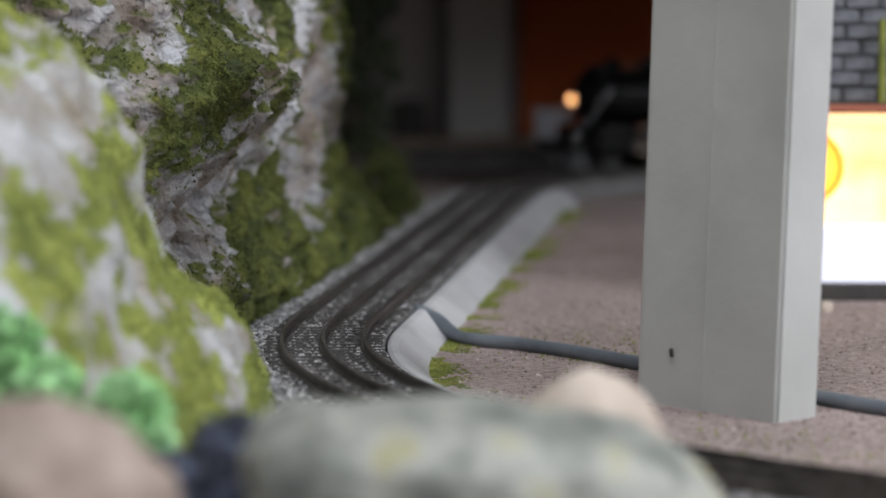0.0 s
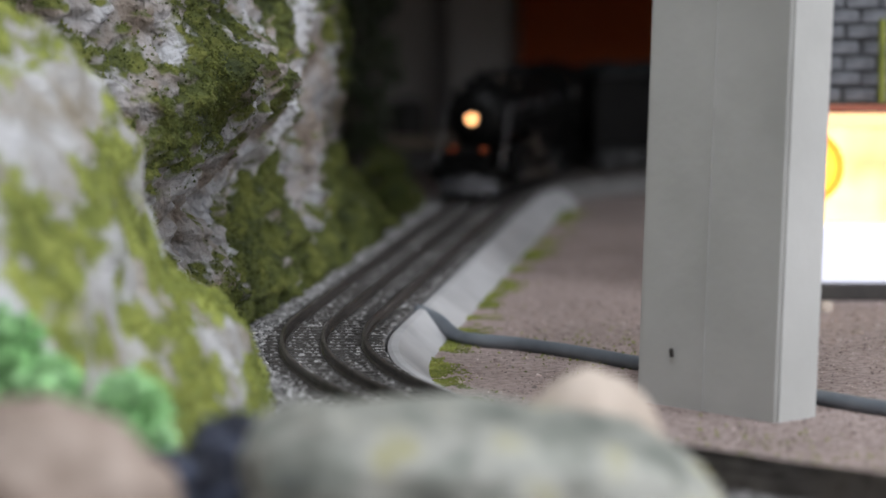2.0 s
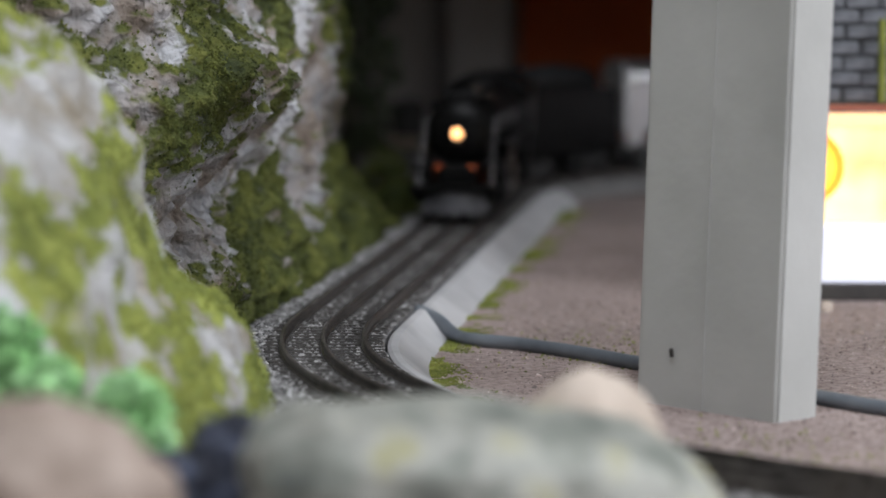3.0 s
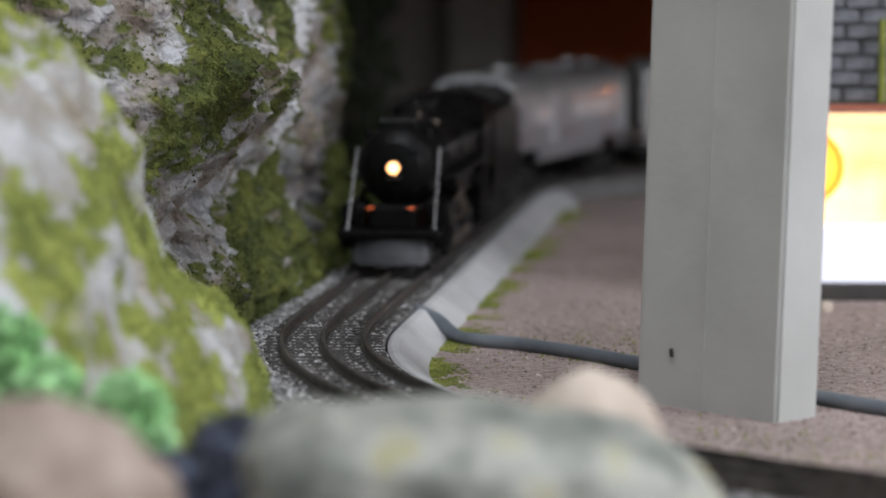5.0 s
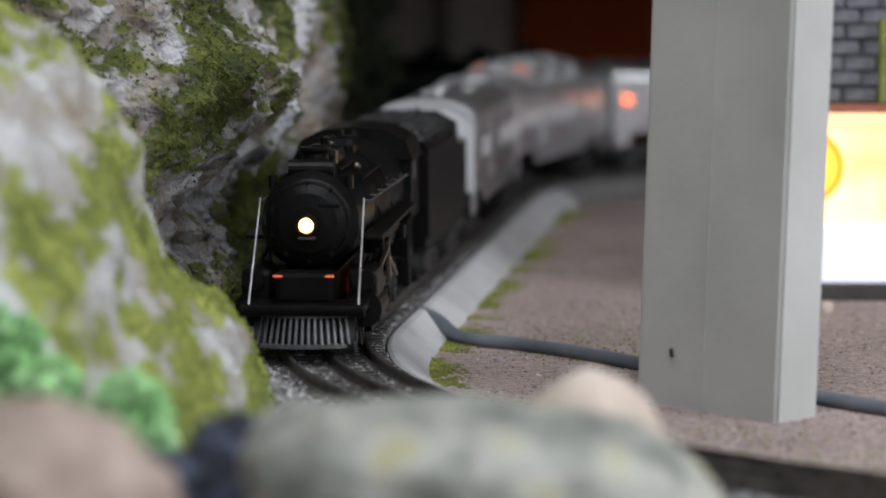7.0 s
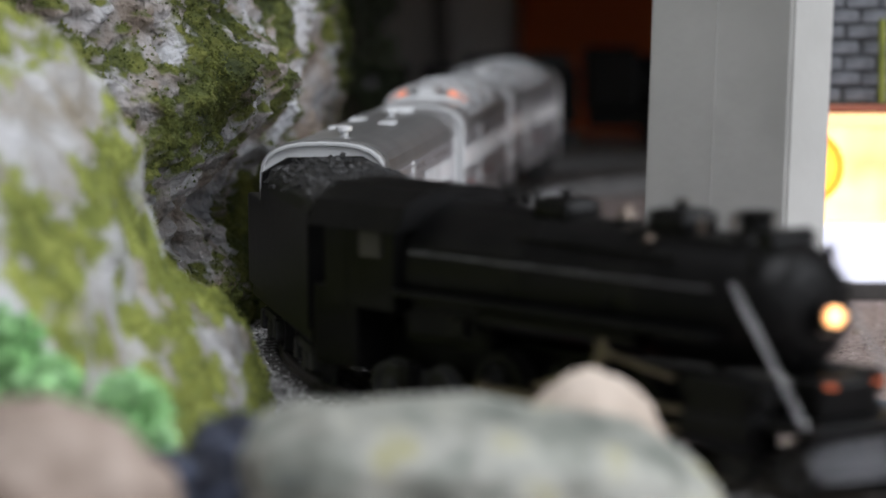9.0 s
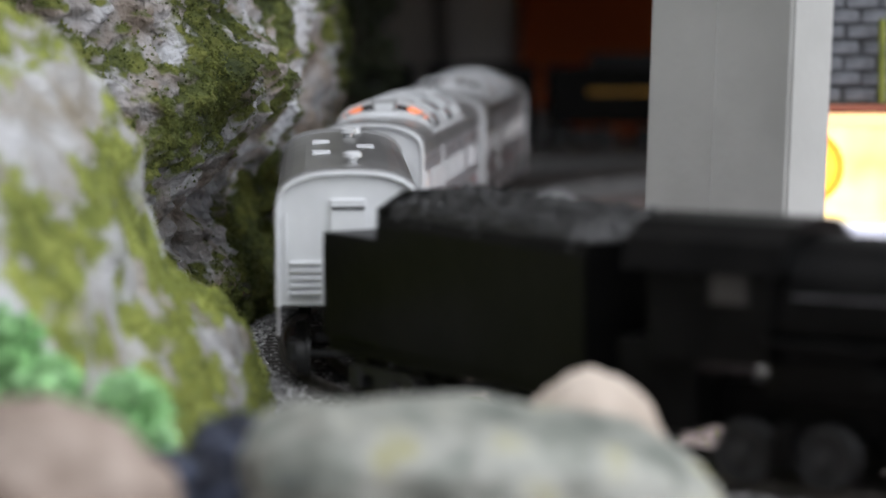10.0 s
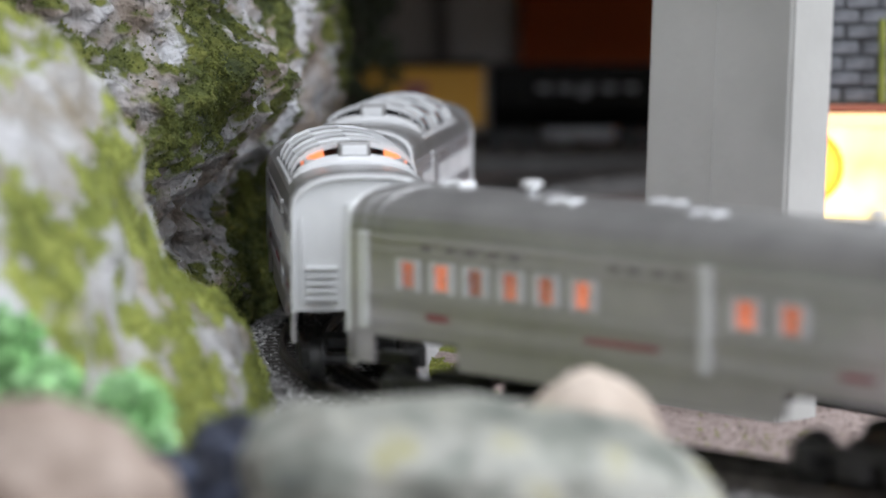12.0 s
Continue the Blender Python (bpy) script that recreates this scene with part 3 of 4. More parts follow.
def dark_tree():
    e = new("tree")
    e.location = (-0.062, 1.97, GROUND_Z)
    tagged(e, "tall dark green model tree in the shade", "tree")
    bm = rod((0, 0, -0.002), (0.002, 0, 0.22), 0.006, 10, r2=0.002)
    rng = np.random.default_rng(31)
    for k in range(26):
        z = 0.05 + 0.0065 * k
        a = rng.uniform(0, 6.28)
        rod((0, 0, z), (0.026 * math.cos(a), 0.026 * math.sin(a), z + 0.012), 0.0014, 6, bm, 0.0006)
    part("trunk", bm, M_BARK, e)
    pts = []
    while len(pts) < 6000:
        z = rng.uniform(0.03, 0.24)
        r = 0.031 * (1 + 0.45 * fractal((z * 40, 0, 3), 1.0, 2)) * math.sqrt(rng.random())
        a = rng.uniform(0, 6.28)
        p = (r * math.cos(a), r * math.sin(a), z)
        if fractal(p, 70, 2) > -0.1:
            pts.append(p)
    part("crown", grains(np.array(pts), rng.uniform(0.0012, 0.003, len(pts)), 33), M_DARKLEAF, e)


def building():
    """The lit shop at the edge of the sand, brick above a glowing panel."""
    e = new("shop_building")
    e.matrix_basis = pose(0.160, 1.39, GROUND_Z, 0, 0, -4)
    tagged(e, "slate-brick shop with a glowing sign and a white platform", "building")
    part("base", box(0.3, 0.1, 0.008, (0.15, 0.03, 0.004), 0.001), M_DARKTRIM, e)
    part("platform", box(0.3, 0.095, 0.026, (0.15, 0.03, 0.021), 0.001), M_PLATFORM, e, "white platform with an added glow")
    part("sign_panel", box(0.29, 0.004, 0.051, (0.15, 0.002, 0.0605), 0.001), M_SIGN, e, "glowing pale yellow sign panel")
    part("sign_disc", lathe([(-0.0016, 0.0178), (0.0, 0.0178)], "y", 36, at=(0.0105, -0.001, 0.061)), M_SIGN_DISC, e, "glowing orange disc")
    part("disc_core", lathe([(-0.0022, 0.0138), (-0.0006, 0.0138)], "y", 36, at=(0.0105, -0.001, 0.061)), M_SIGN_CORE, e, "glowing yellow middle of the disc")
    part("downpipe", rod((0.046, 0.004, 0.091), (0.046, 0.004, 0.13), 0.0018, 10), M_MOSS_LIGHT, e, "thin yellow-green upright pipe")
    part("sign_strip", box(0.29, 0.002, 0.006, (0.15, -0.0012, 0.083), 0.0005), M_SIGN_STRIP, e, "pale orange strip along the sign")
    part("trim", box(0.3, 0.008, 0.003, (0.15, 0.002, 0.0885), 0.0006), M_REDTRIM, e, "thin red trim above the sign")
    w = part("wall", box(0.3, 0.08, 0.15, (0.15, 0.05, 0.162)), M_MORTAR, e)
    return e, w


def bricks(wall):
    rng = random.Random(6)
    bm = box(0.0145, 0.003, 0.0058, (0, 0, 0), 0.0006)
    first = None
    for row in range(10):
        for col in range(11):
            x = 0.004 + col * 0.0162 + (0.0081 if row % 2 else 0) + rng.uniform(-0.0008, 0.0008)
            m = pose(x, 0.0095 + rng.uniform(-0.0006, 0.0006), 0.0945 + row * 0.0073 + rng.uniform(-0.0004, 0.0004), 0, rng.uniform(-1.5, 1.5), 0)
            first = part("brick", bm, M_BRICK, wall, at=m) if first is None else again(first, m)


def ground_cover():
    rng = np.random.default_rng(41)
    n = 26000
    x, y = rng.uniform(-0.02, 0.27, n), rng.uniform(0.86, 1.9, n)
    cx, cy = NEAR_C
    keep = np.hypot(x - cx, y - cy) < NEAR_R - 0.043
    keep |= (y > NEAR_C.y + 0.05) & (y < 1.75) & (x > -0.0435 + 0.1204 * (y - 1.198) + 0.043)
    x, y = x[keep], y[keep]
    p = np.stack([x, y, np.full(len(x), GROUND_Z + 0.0001)], 1)
    b = link("sand_grains", grains(p, rng.uniform(0.0002, 0.0008, len(p)) * (1 + (rng.random(len(p)) > 0.985) * 1.2), 42), M_GRAIN)
    tagged(b, "loose pinkish brown sand grains on the ground", "sand", kind="stuff")
    pts = []
    while len(pts) < 11000:
        s = rng.uniform(0.35, FAR_LEN + MID_LEN + 0.55)
        o = 0.0405 + abs(rng.normal(0, 0.006))
        p = beside(s, o, GROUND_Z + 0.0003)
        if fractal(p, 35, 3) > -0.08:
            pts.append(p)
    for cx, cy, r, k in ((0.105, 0.978, 0.01, 60), (0.055, 1.19, 0.02, 120), (0.13, 0.93, 0.02, 140), (0.07, 1.23, 0.02, 120), (0.02, 1.0, 0.03, 300)):
        for _ in range(k):
            pts.append(Vector((cx + rng.normal(0, r), cy + rng.normal(0, r * 1.4), GROUND_Z + 0.0004)))
    b = link("ground_moss", grains(np.array(pts), rng.uniform(0.0003, 0.0008, len(pts)), 43, 0.8), M_MOSS_LIGHT)
    tagged(b, "scattered yellow-green turf flecks beside the kerb", "turf", kind="stuff")


# ---------------------------------------------------------------- trains; each runs towards its own +x, rail top at z = 0
def wheelset(parent, x, r, gauge=0.029, thick=0.004, spokes=0, material=None):
    whole = rod((0, -gauge / 2, 0), (0, gauge / 2, 0), 0.0018, 10)
    if spokes:
        e = part("wheelset", whole, M_TRUCK, parent, at=pose(x, 0, r))
    for sgn in (-1, 1):
        y = sgn * gauge / 2
        bm = lathe([(y - sgn * 0.001, r + 0.0009), (y, r + 0.0009), (y + sgn * 0.0005, r), (y + sgn * thick, r - 0.0002), (y + sgn * thick, r * 0.8),
                    (y + sgn * thick * 0.6, r * 0.76), (y + sgn * thick * 0.6, r * 0.3), (y + sgn * thick * 1.1, r * 0.26), (y + sgn * thick * 1.1, 0.0005)], "y", 24,
                   bm=None if spokes else whole)
        if spokes:
            for k in range(spokes):
                a = 2 * math.pi * k / spokes
                rod((0, y + sgn * thick * 0.8, 0), (r * 0.8 * math.cos(a), y + sgn * thick * 0.8, r * 0.8 * math.sin(a)), r * 0.05, 6, bm)
            box(r * 0.42, thick * 0.4, r * 0.9, (0, y + sgn * thick * 0.9, r * 0.4), 0.0003, bm)
            part("wheel", bm, material or M_TRUCK, e)
    if not spokes:
        e = part("wheelset", whole, material or M_TRUCK, parent, at=pose(x, 0, r))
    return e


WHEELS = []


def truck(parent, x, r=0.0075, base=0.034):
    t = part("truck", box(base * 0.5, 0.024, 0.004, (0, 0, 0.012), 0.001), M_TRUCK, parent, at=pose(x, 0, 0))
    for sgn in (-1, 1):
        y = sgn * 0.0195
        bm = box(base * 0.92, 0.003, 0.0035, (0, y, 0.0115), 0.0006)
        box(base * 0.28, 0.0034, 0.006, (0, y, 0.007), 0.0008, bm)
        for k in (-1, 1):
            box(0.007, 0.0045, 0.0075, (k * base / 2, y, 0.0085), 0.001, bm)
            rod((k * base * 0.13, y, 0.004), (k * base * 0.13, y, 0.011), 0.0017, 8, bm)
        part("side_frame", bm, M_TRUCK, t)
    for k in (-1, 1):
        WHEELS.append((wheelset(t, k * base / 2, r), r))
    return t


def loco():
    e = new("steam_locomotive")
    tagged(e, "black model steam locomotive with a lit headlamp", "locomotive")
    # boiler from smokebox front (x = 0) to the cab
    prof = [(0.0005, 0.011), (0.0012, 0.0155), (0.0, 0.0163), (-0.003, 0.018), (-0.004, 0.0186), (-0.05, 0.0188), (-0.051, 0.0193), (-0.054, 0.0193), (-0.055, 0.0192),
            (-0.1, 0.0203), (-0.101, 0.0207), (-0.104, 0.0207), (-0.105, 0.0206), (-0.158, 0.0215), (-0.165, 0.0215)]
    b = part("boiler", lathe(prof, "x", 40, at=(-0.012, 0, 0.0475)), M_BLACK, e, smooth=True)
    bm = lathe([(0.0, 0.0148), (0.0018, 0.0142), (0.0035, 0.011), (0.0042, 0.006), (0.0042, 0.001)], "x", 32, at=(-0.0115, 0, 0.0475))
    for k in range(10):
        a = 2 * math.pi * (k + 0.5) / 10
        box(0.002, 0.0016, 0.0022, (-0.0105, 0.0142 * math.cos(a), 0.0475 + 0.0142 * math.sin(a)), 0.0003, bm)
    box(0.0015, 0.008, 0.0014, (-0.008, 0.008, 0.054), 0.0003, bm)
    part("smokebox_door", bm, M_BLACK, e)
    h = part("headlamp_housing", lathe([(-0.004, 0.0036), (0.004, 0.0042), (0.0045, 0.0038), (0.003, 0.0034)], "x", 24, at=(-0.0065, 0, 0.047)), M_BLACK, e)
    part("headlamp_lens", lathe([(0.0, 0.0028), (0.0014, 0.0025), (0.0022, 0.0012)], "x", 24, at=(-0.0022, 0, 0.047)), M_HEADLAMP, h, "glowing warm headlamp")
    part("lamp_bracket", box(0.0012, 0.0064, 0.001, (-0.0045, 0, 0.0422), 0.0002), M_BRASSY, e)
    # fittings on top
    part("smokestack", lathe([(0, 0.0066), (0.002, 0.0052), (0.006, 0.005), (0.0075, 0.006), (0.0085, 0.006), (0.0085, 0.0042), (0.005, 0.004)], "z", 20, at=(-0.033, 0, 0.0655)), M_BLACK, e)
    part("feedwater_heater", rod((-0.021, -0.0085, 0.0665), (-0.021, 0.0085, 0.0665), 0.0036, 16), M_BLACK, e)
    part("bell", lathe([(0, 0.003), (0.001, 0.0026), (0.003, 0.0016), (0.004, 0.0006)], "z", 14, at=(-0.088, 0, 0.0685)), M_BRASSY, e, "small brass bell")
    part("bell_stand", box(0.004, 0.008, 0.0024, (-0.088, 0, 0.0672), 0.0005), M_BLACK, e)
    for x, l in ((-0.064, 0.018), (-0.116, 0.018)):
        bm = box(l, 0.015, 0.009, (x, 0, 0.0685), 0.0036)
        rod((x, 0, 0.07), (x, 0, 0.0755), 0.0018, 10, bm)
        part("dome", bm, M_BLACK, e)
    for x in (-0.134, -0.14, -0.146):
        part("safety_valve", lathe([(0, 0.0014), (0.003, 0.0014), (0.004, 0.0008), (0.006, 0.0006)], "z", 10, at=(x, 0.003, 0.068)), M_BLACK, e)
    for sgn in (-1, 1):
        y = sgn * 0.0215
        part("running_board", box(0.148, 0.009, 0.0016, (-0.1, y, 0.0405), 0.0004), M_BLACK, e)
        bm = rod((-0.03, sgn * 0.0205, 0.0535), (-0.165, sgn * 0.0232, 0.0535), 0.00045, 8)
        for k in range(6):
            x = -0.035 - k * 0.025
            rod((x, sgn * 0.018, 0.0535), (x, sgn * 0.0215, 0.0535), 0.0005, 6, bm)
        part("handrail", bm, M_PILOT, e)
        # bright stanchion from the smokebox side down to the pilot deck
        part("front_handrail", rod((-0.022, sgn * 0.0195, 0.0555), (0.008, sgn * 0.0202, 0.0185), 0.00042, 8), M_RAILING, e, "bright slanting handrail")
        bm = rod((-0.0185, sgn * 0.0143, 0.0595), (-0.0185, sgn * 0.0143, 0.0645), 0.0017, 10)
        part("class_lamp", bm, M_BLACK, e)
        part("marker_lamp", box(0.001, 0.0034, 0.0007, (0.0062, sgn * 0.0095, 0.0292), 0.0002), M_MARKER, e, "small orange glowing marker")
        # cylinders and valve gear
        bm = rod((-0.008, sgn * 0.0205, 0.0155), (-0.036, sgn * 0.0205, 0.0155), 0.0068, 18)
        box(0.026, 0.011, 0.012, (-0.022, sgn * 0.02, 0.024), 0.002, bm)
        rod((-0.006, sgn * 0.0205, 0.0265), (-0.038, sgn * 0.0205, 0.0265), 0.0042, 14, bm)
        part("cylinder", bm, M_BLACK, e)
        bm = box(0.036, 0.0022, 0.0022, (-0.052, sgn * 0.0215, 0.0185), 0.0004)
        box(0.036, 0.0022, 0.0022, (-0.052, sgn * 0.0215, 0.0125), 0.0004, bm)
        part("crosshead_guide", bm, M_BRASSY, e)
        bm = box(0.004, 0.0018, 0.018, (-0.074, sgn * 0.0235, 0.027), 0.0005, turn=pose(0, 0, 0, 0, 18, 0))
        box(0.034, 0.0016, 0.0018, (-0.058, sgn * 0.0235, 0.03), 0.0004, bm, pose(0, 0, 0, 0, 8, 0))
        box(0.03, 0.0016, 0.0018, (-0.088, sgn * 0.024, 0.023), 0.0004, bm, pose(0, 0, 0, 0, -18, 0))
        part("valve_gear", bm, M_BRASSY, e)
        part("air_tank", rod((-0.06, sgn * 0.019, 0.0365), (-0.13, sgn * 0.019, 0.0365), 0.004, 14), M_BLACK, e)
        part("step", box(0.006, 0.006, 0.012, (-0.168, sgn * 0.021, 0.012), 0.0008), M_BLACK, e)
    for sgn in (-1, 1):
        for x0, x1, a in ((-0.03, -0.075, 62), (-0.05, -0.12, 40), (-0.09, -0.16, 20)):
            r = 0.0203
            y, z = sgn * r * math.cos(radians(a)), 0.0475 + r * math.sin(radians(a))
            bm = rod((x0, y, z), (x1, y * 1.03, z + 0.0004), 0.0006, 6)
            rod((x1, y * 1.03, z), (x1, sgn * 0.021, 0.044), 0.0006, 6, bm)
            part("boiler_pipe", bm, M_BLACK, e)
        part("sand_valve", ball(0.0016, (-0.064, sgn * 0.0125, 0.0645)), M_BRASSY, e, "small brass valve")
        part("whistle", rod((-0.049, sgn * 0.006, 0.0665), (-0.049, sgn * 0.006, 0.0715), 0.0009, 8), M_BRASSY, e, "small brass whistle")
        part("injector", box(0.008, 0.004, 0.006, (-0.14, sgn * 0.0225, 0.032), 0.001), M_BLACK, e)
        part("cab_front_window", box(0.0006, 0.006, 0.006, (-0.1712, sgn * 0.017, 0.062), 0.0002), M_DARKTRIM, e)
    for sgn in (-1, 1):
        for x in (-0.078, -0.11):
            part("firebox_glow", box(0.008, 0.001, 0.006, (x, sgn * 0.0086, 0.0165), 0.0003), M_EMBER, e, "dull orange glow between the wheels")
    # frame, pilot deck and pilot
    part("frame", box(0.19, 0.016, 0.014, (-0.1, 0, 0.02), 0.001), M_BLACK, e)
    bm = box(0.022, 0.046, 0.0028, (0.002, 0, 0.0178), 0.0008)
    box(0.003, 0.046, 0.0042, (0.0105, 0, 0.0172), 0.0008, bm)
    box(0.012, 0.022, 0.012, (-0.002, 0, 0.0245), 0.002, bm)
    part("pilot_deck", bm, M_BLACK, e)
    def bow(y):
        """How far the rounded pilot reaches forward."""
        return 0.0135 - 16.0 * y * y

    ys = [-0.016 + 0.032 * k / 14 for k in range(15)]
    for z, back, h in ((0.0042, 0.0, 0.0014), (0.0148, 0.004, 0.0012)):
        secs = [[(bow(y) - back + dx, y, z + dz) for dx, dz in ((-0.001, -h / 2), (0.001, -h / 2), (0.001, h / 2), (-0.001, h / 2))] for y in ys]
        part("pilot_frame", loft(secs), M_PILOT, e, "worn grey rim of the pilot")
    part("pilot", loft([[(-0.002, y, 0.014), (bow(y) - 0.0062, y, 0.0145), (bow(y) - 0.0022, y, 0.004), (-0.002, y, 0.003)] for y in ys]), M_BLACK, e)
    bar = None
    for y in ys:
        m = pose(bow(y) - 0.002, y, 0.0095, 0, -20, math.degrees(math.atan(32 * y)))
        bar = part("pilot_bar", box(0.0012, 0.001, 0.0104, (0, 0, 0), 0.0003), M_PILOT, e, at=m) if bar is None else again(bar, m)
    # cab
    sec = [(-0.024, 0.034), (0.024, 0.034), (0.0243, 0.058), (0.021, 0.0665), (0.0125, 0.0712), (0.0, 0.0725), (-0.0125, 0.0712), (-0.021, 0.0665), (-0.0243, 0.058)]
    bm = loft([[(x, y, z) for y, z in sec] for x in (-0.172, -0.197)])
    part("cab", bm, M_BLACK, e)
    part("cab_roof", loft([[(x, y * 1.06, z + 0.001) for y, z in sec[2:]] + [(x, -0.02, 0.06), (x, 0.02, 0.06)] for x in (-0.168, -0.217)]), M_BLACK, e)
    for sgn in (-1, 1):
        part("cab_side", box(0.012, 0.0014, 0.026, (-0.203, sgn * 0.0236, 0.047), 0.0004), M_BLACK, e)
        part("cab_window", box(0.011, 0.0006, 0.009, (-0.184, sgn * 0.0244, 0.055), 0.0002), M_DARKTRIM, e)
    part("apron", box(0.024, 0.042, 0.026, (-0.208, 0, 0.026), 0.001), M_BLACK, e)
    part("firebox", box(0.045, 0.034, 0.022, (-0.155, 0, 0.034), 0.004), M_BLACK, e)
    # running gear
    drivers = []
    for x in (-0.062, -0.094, -0.126):
        w = wheelset(e, x, 0.0128, 0.0285, 0.0045, 12, M_BLACK)
        drivers.append((w, 0.0128))
    rods = []
    for sgn in (-1, 1):
        bm = box(0.072, 0.0014, 0.0036, (0, 0, 0), 0.0005)
        for x in (-0.032, 0, 0.032):
            rod((x, -0.0014, 0), (x, 0.0014, 0), 0.0026, 12, bm)
        rods.append((part("side_rod", bm, M_BRASSY, e, "dull steel side rod", at=pose(-0.094, sgn * 0.0205, 0.0128)), sgn))
    WHEELS.extend(drivers)
    WHEELS.append((wheelset(e, -0.0225, 0.0068), 0.0068))
    WHEELS.append((wheelset(e, 0.001, 0.0068), 0.0068))
    WHEELS.append((wheelset(e, -0.158, 0.0085), 0.0085))
    WHEELS.append((wheelset(e, -0.183, 0.0085), 0.0085))
    return e, rods


def tender():
    e = new("coal_tender")
    tagged(e, "black model coal tender heaped with coal", "tender")
    L = 0.150
    sec = [(-0.0245, 0.021), (0.0245, 0.021), (0.0245, 0.060), (0.0225, 0.0635), (-0.0225, 0.0635), (-0.0245, 0.060)]
    part("tank", loft([[(x, y, z) for y, z in sec] for x in (0, -0.114)]), M_BLACK, e)
    part("water_deck", box(L - 0.112, 0.049, 0.0345, (-(L + 0.112) / 2, 0, 0.03825), 0.0012), M_BLACK, e)
    part("bulkhead", loft([[(x, y, z) for y, z in [(-0.0245, 0.05), (0.0245, 0.05), (0.0238, 0.0655), (0.014, 0.071), (-0.014, 0.071), (-0.0238, 0.0655)]] for x in (-0.112, -0.116)]), M_BLACK, e)
    n, m = 44, 22
    vs, fs = [], []
    for i in range(n):
        for j in range(m):
            u, w = i / (n - 1), j / (m - 1) * 2 - 1
            z = 0.0615 + 0.0095 * (1 - w * w) ** 0.5 * (1 if u > 0.1 else u / 0.1) + 0.0022 * fractal((u * 3, w, 2), 4.0, 4)
            vs.append((-0.003 - 0.109 * u, w * 0.0228, max(0.0615, z)))
    fs = [(i * m + j, i * m + j + 1, (i + 1) * m + j + 1, (i + 1) * m + j) for i in range(n - 1) for j in range(m - 1)]
    part("coal_load", (vs, fs), M_COAL, e)
    rng = np.random.default_rng(12)
    lumps = np.array([vs[int(k)] for k in rng.integers(0, len(vs), 700)])
    part("loose_coal", grains(lumps, rng.uniform(0.0008, 0.002, 700), 13), M_COAL, e)
    bm = box(L - 0.002, 0.046, 0.005, (-L / 2, 0, 0.0185), 0.001)
    part("underframe", bm, M_BLACK, e)
    bm = lathe([(0, 0.004), (0.0015, 0.004), (0.002, 0.002)], "z", 16, at=(-0.133, 0, 0.0555))
    part("water_hatch", bm, M_BLACK, e)
    for sgn in (-1, 1):
        part("grab_rail", rod((-L - 0.0012, sgn * 0.018, 0.024), (-L - 0.0012, sgn * 0.018, 0.052), 0.0005, 6), M_BLACK, e)
    part("drawbar", box(0.024, 0.006, 0.003, (0.008, 0, 0.014), 0.0008), M_BLACK, e)
    truck(e, -0.032)
    truck(e, -L + 0.032)
    return e


# cross-section of the streamlined cars
CAR_W, CAR_EAVE, CAR_TOP, CAR_FLOOR, SKIRT = 0.0500, 0.0635, 0.0725, 0.0265, 0.0185


def car_section(inset=0.0, top=CAR_TOP):
    w = CAR_W / 2 - inset
    pts = [(-w, CAR_EAVE - 0.0045)]
    for k in range(13):
        a = math.pi * (1 - k / 12)
        pts.append((w * math.copysign(abs(math.cos(a)) ** 0.75, math.cos(a)), CAR_EAVE - 0.003 + (top - CAR_EAVE + 0.003 - inset) * math.sin(a) ** 0.85))
    pts.append((w, CAR_EAVE - 0.0045))
    return pts


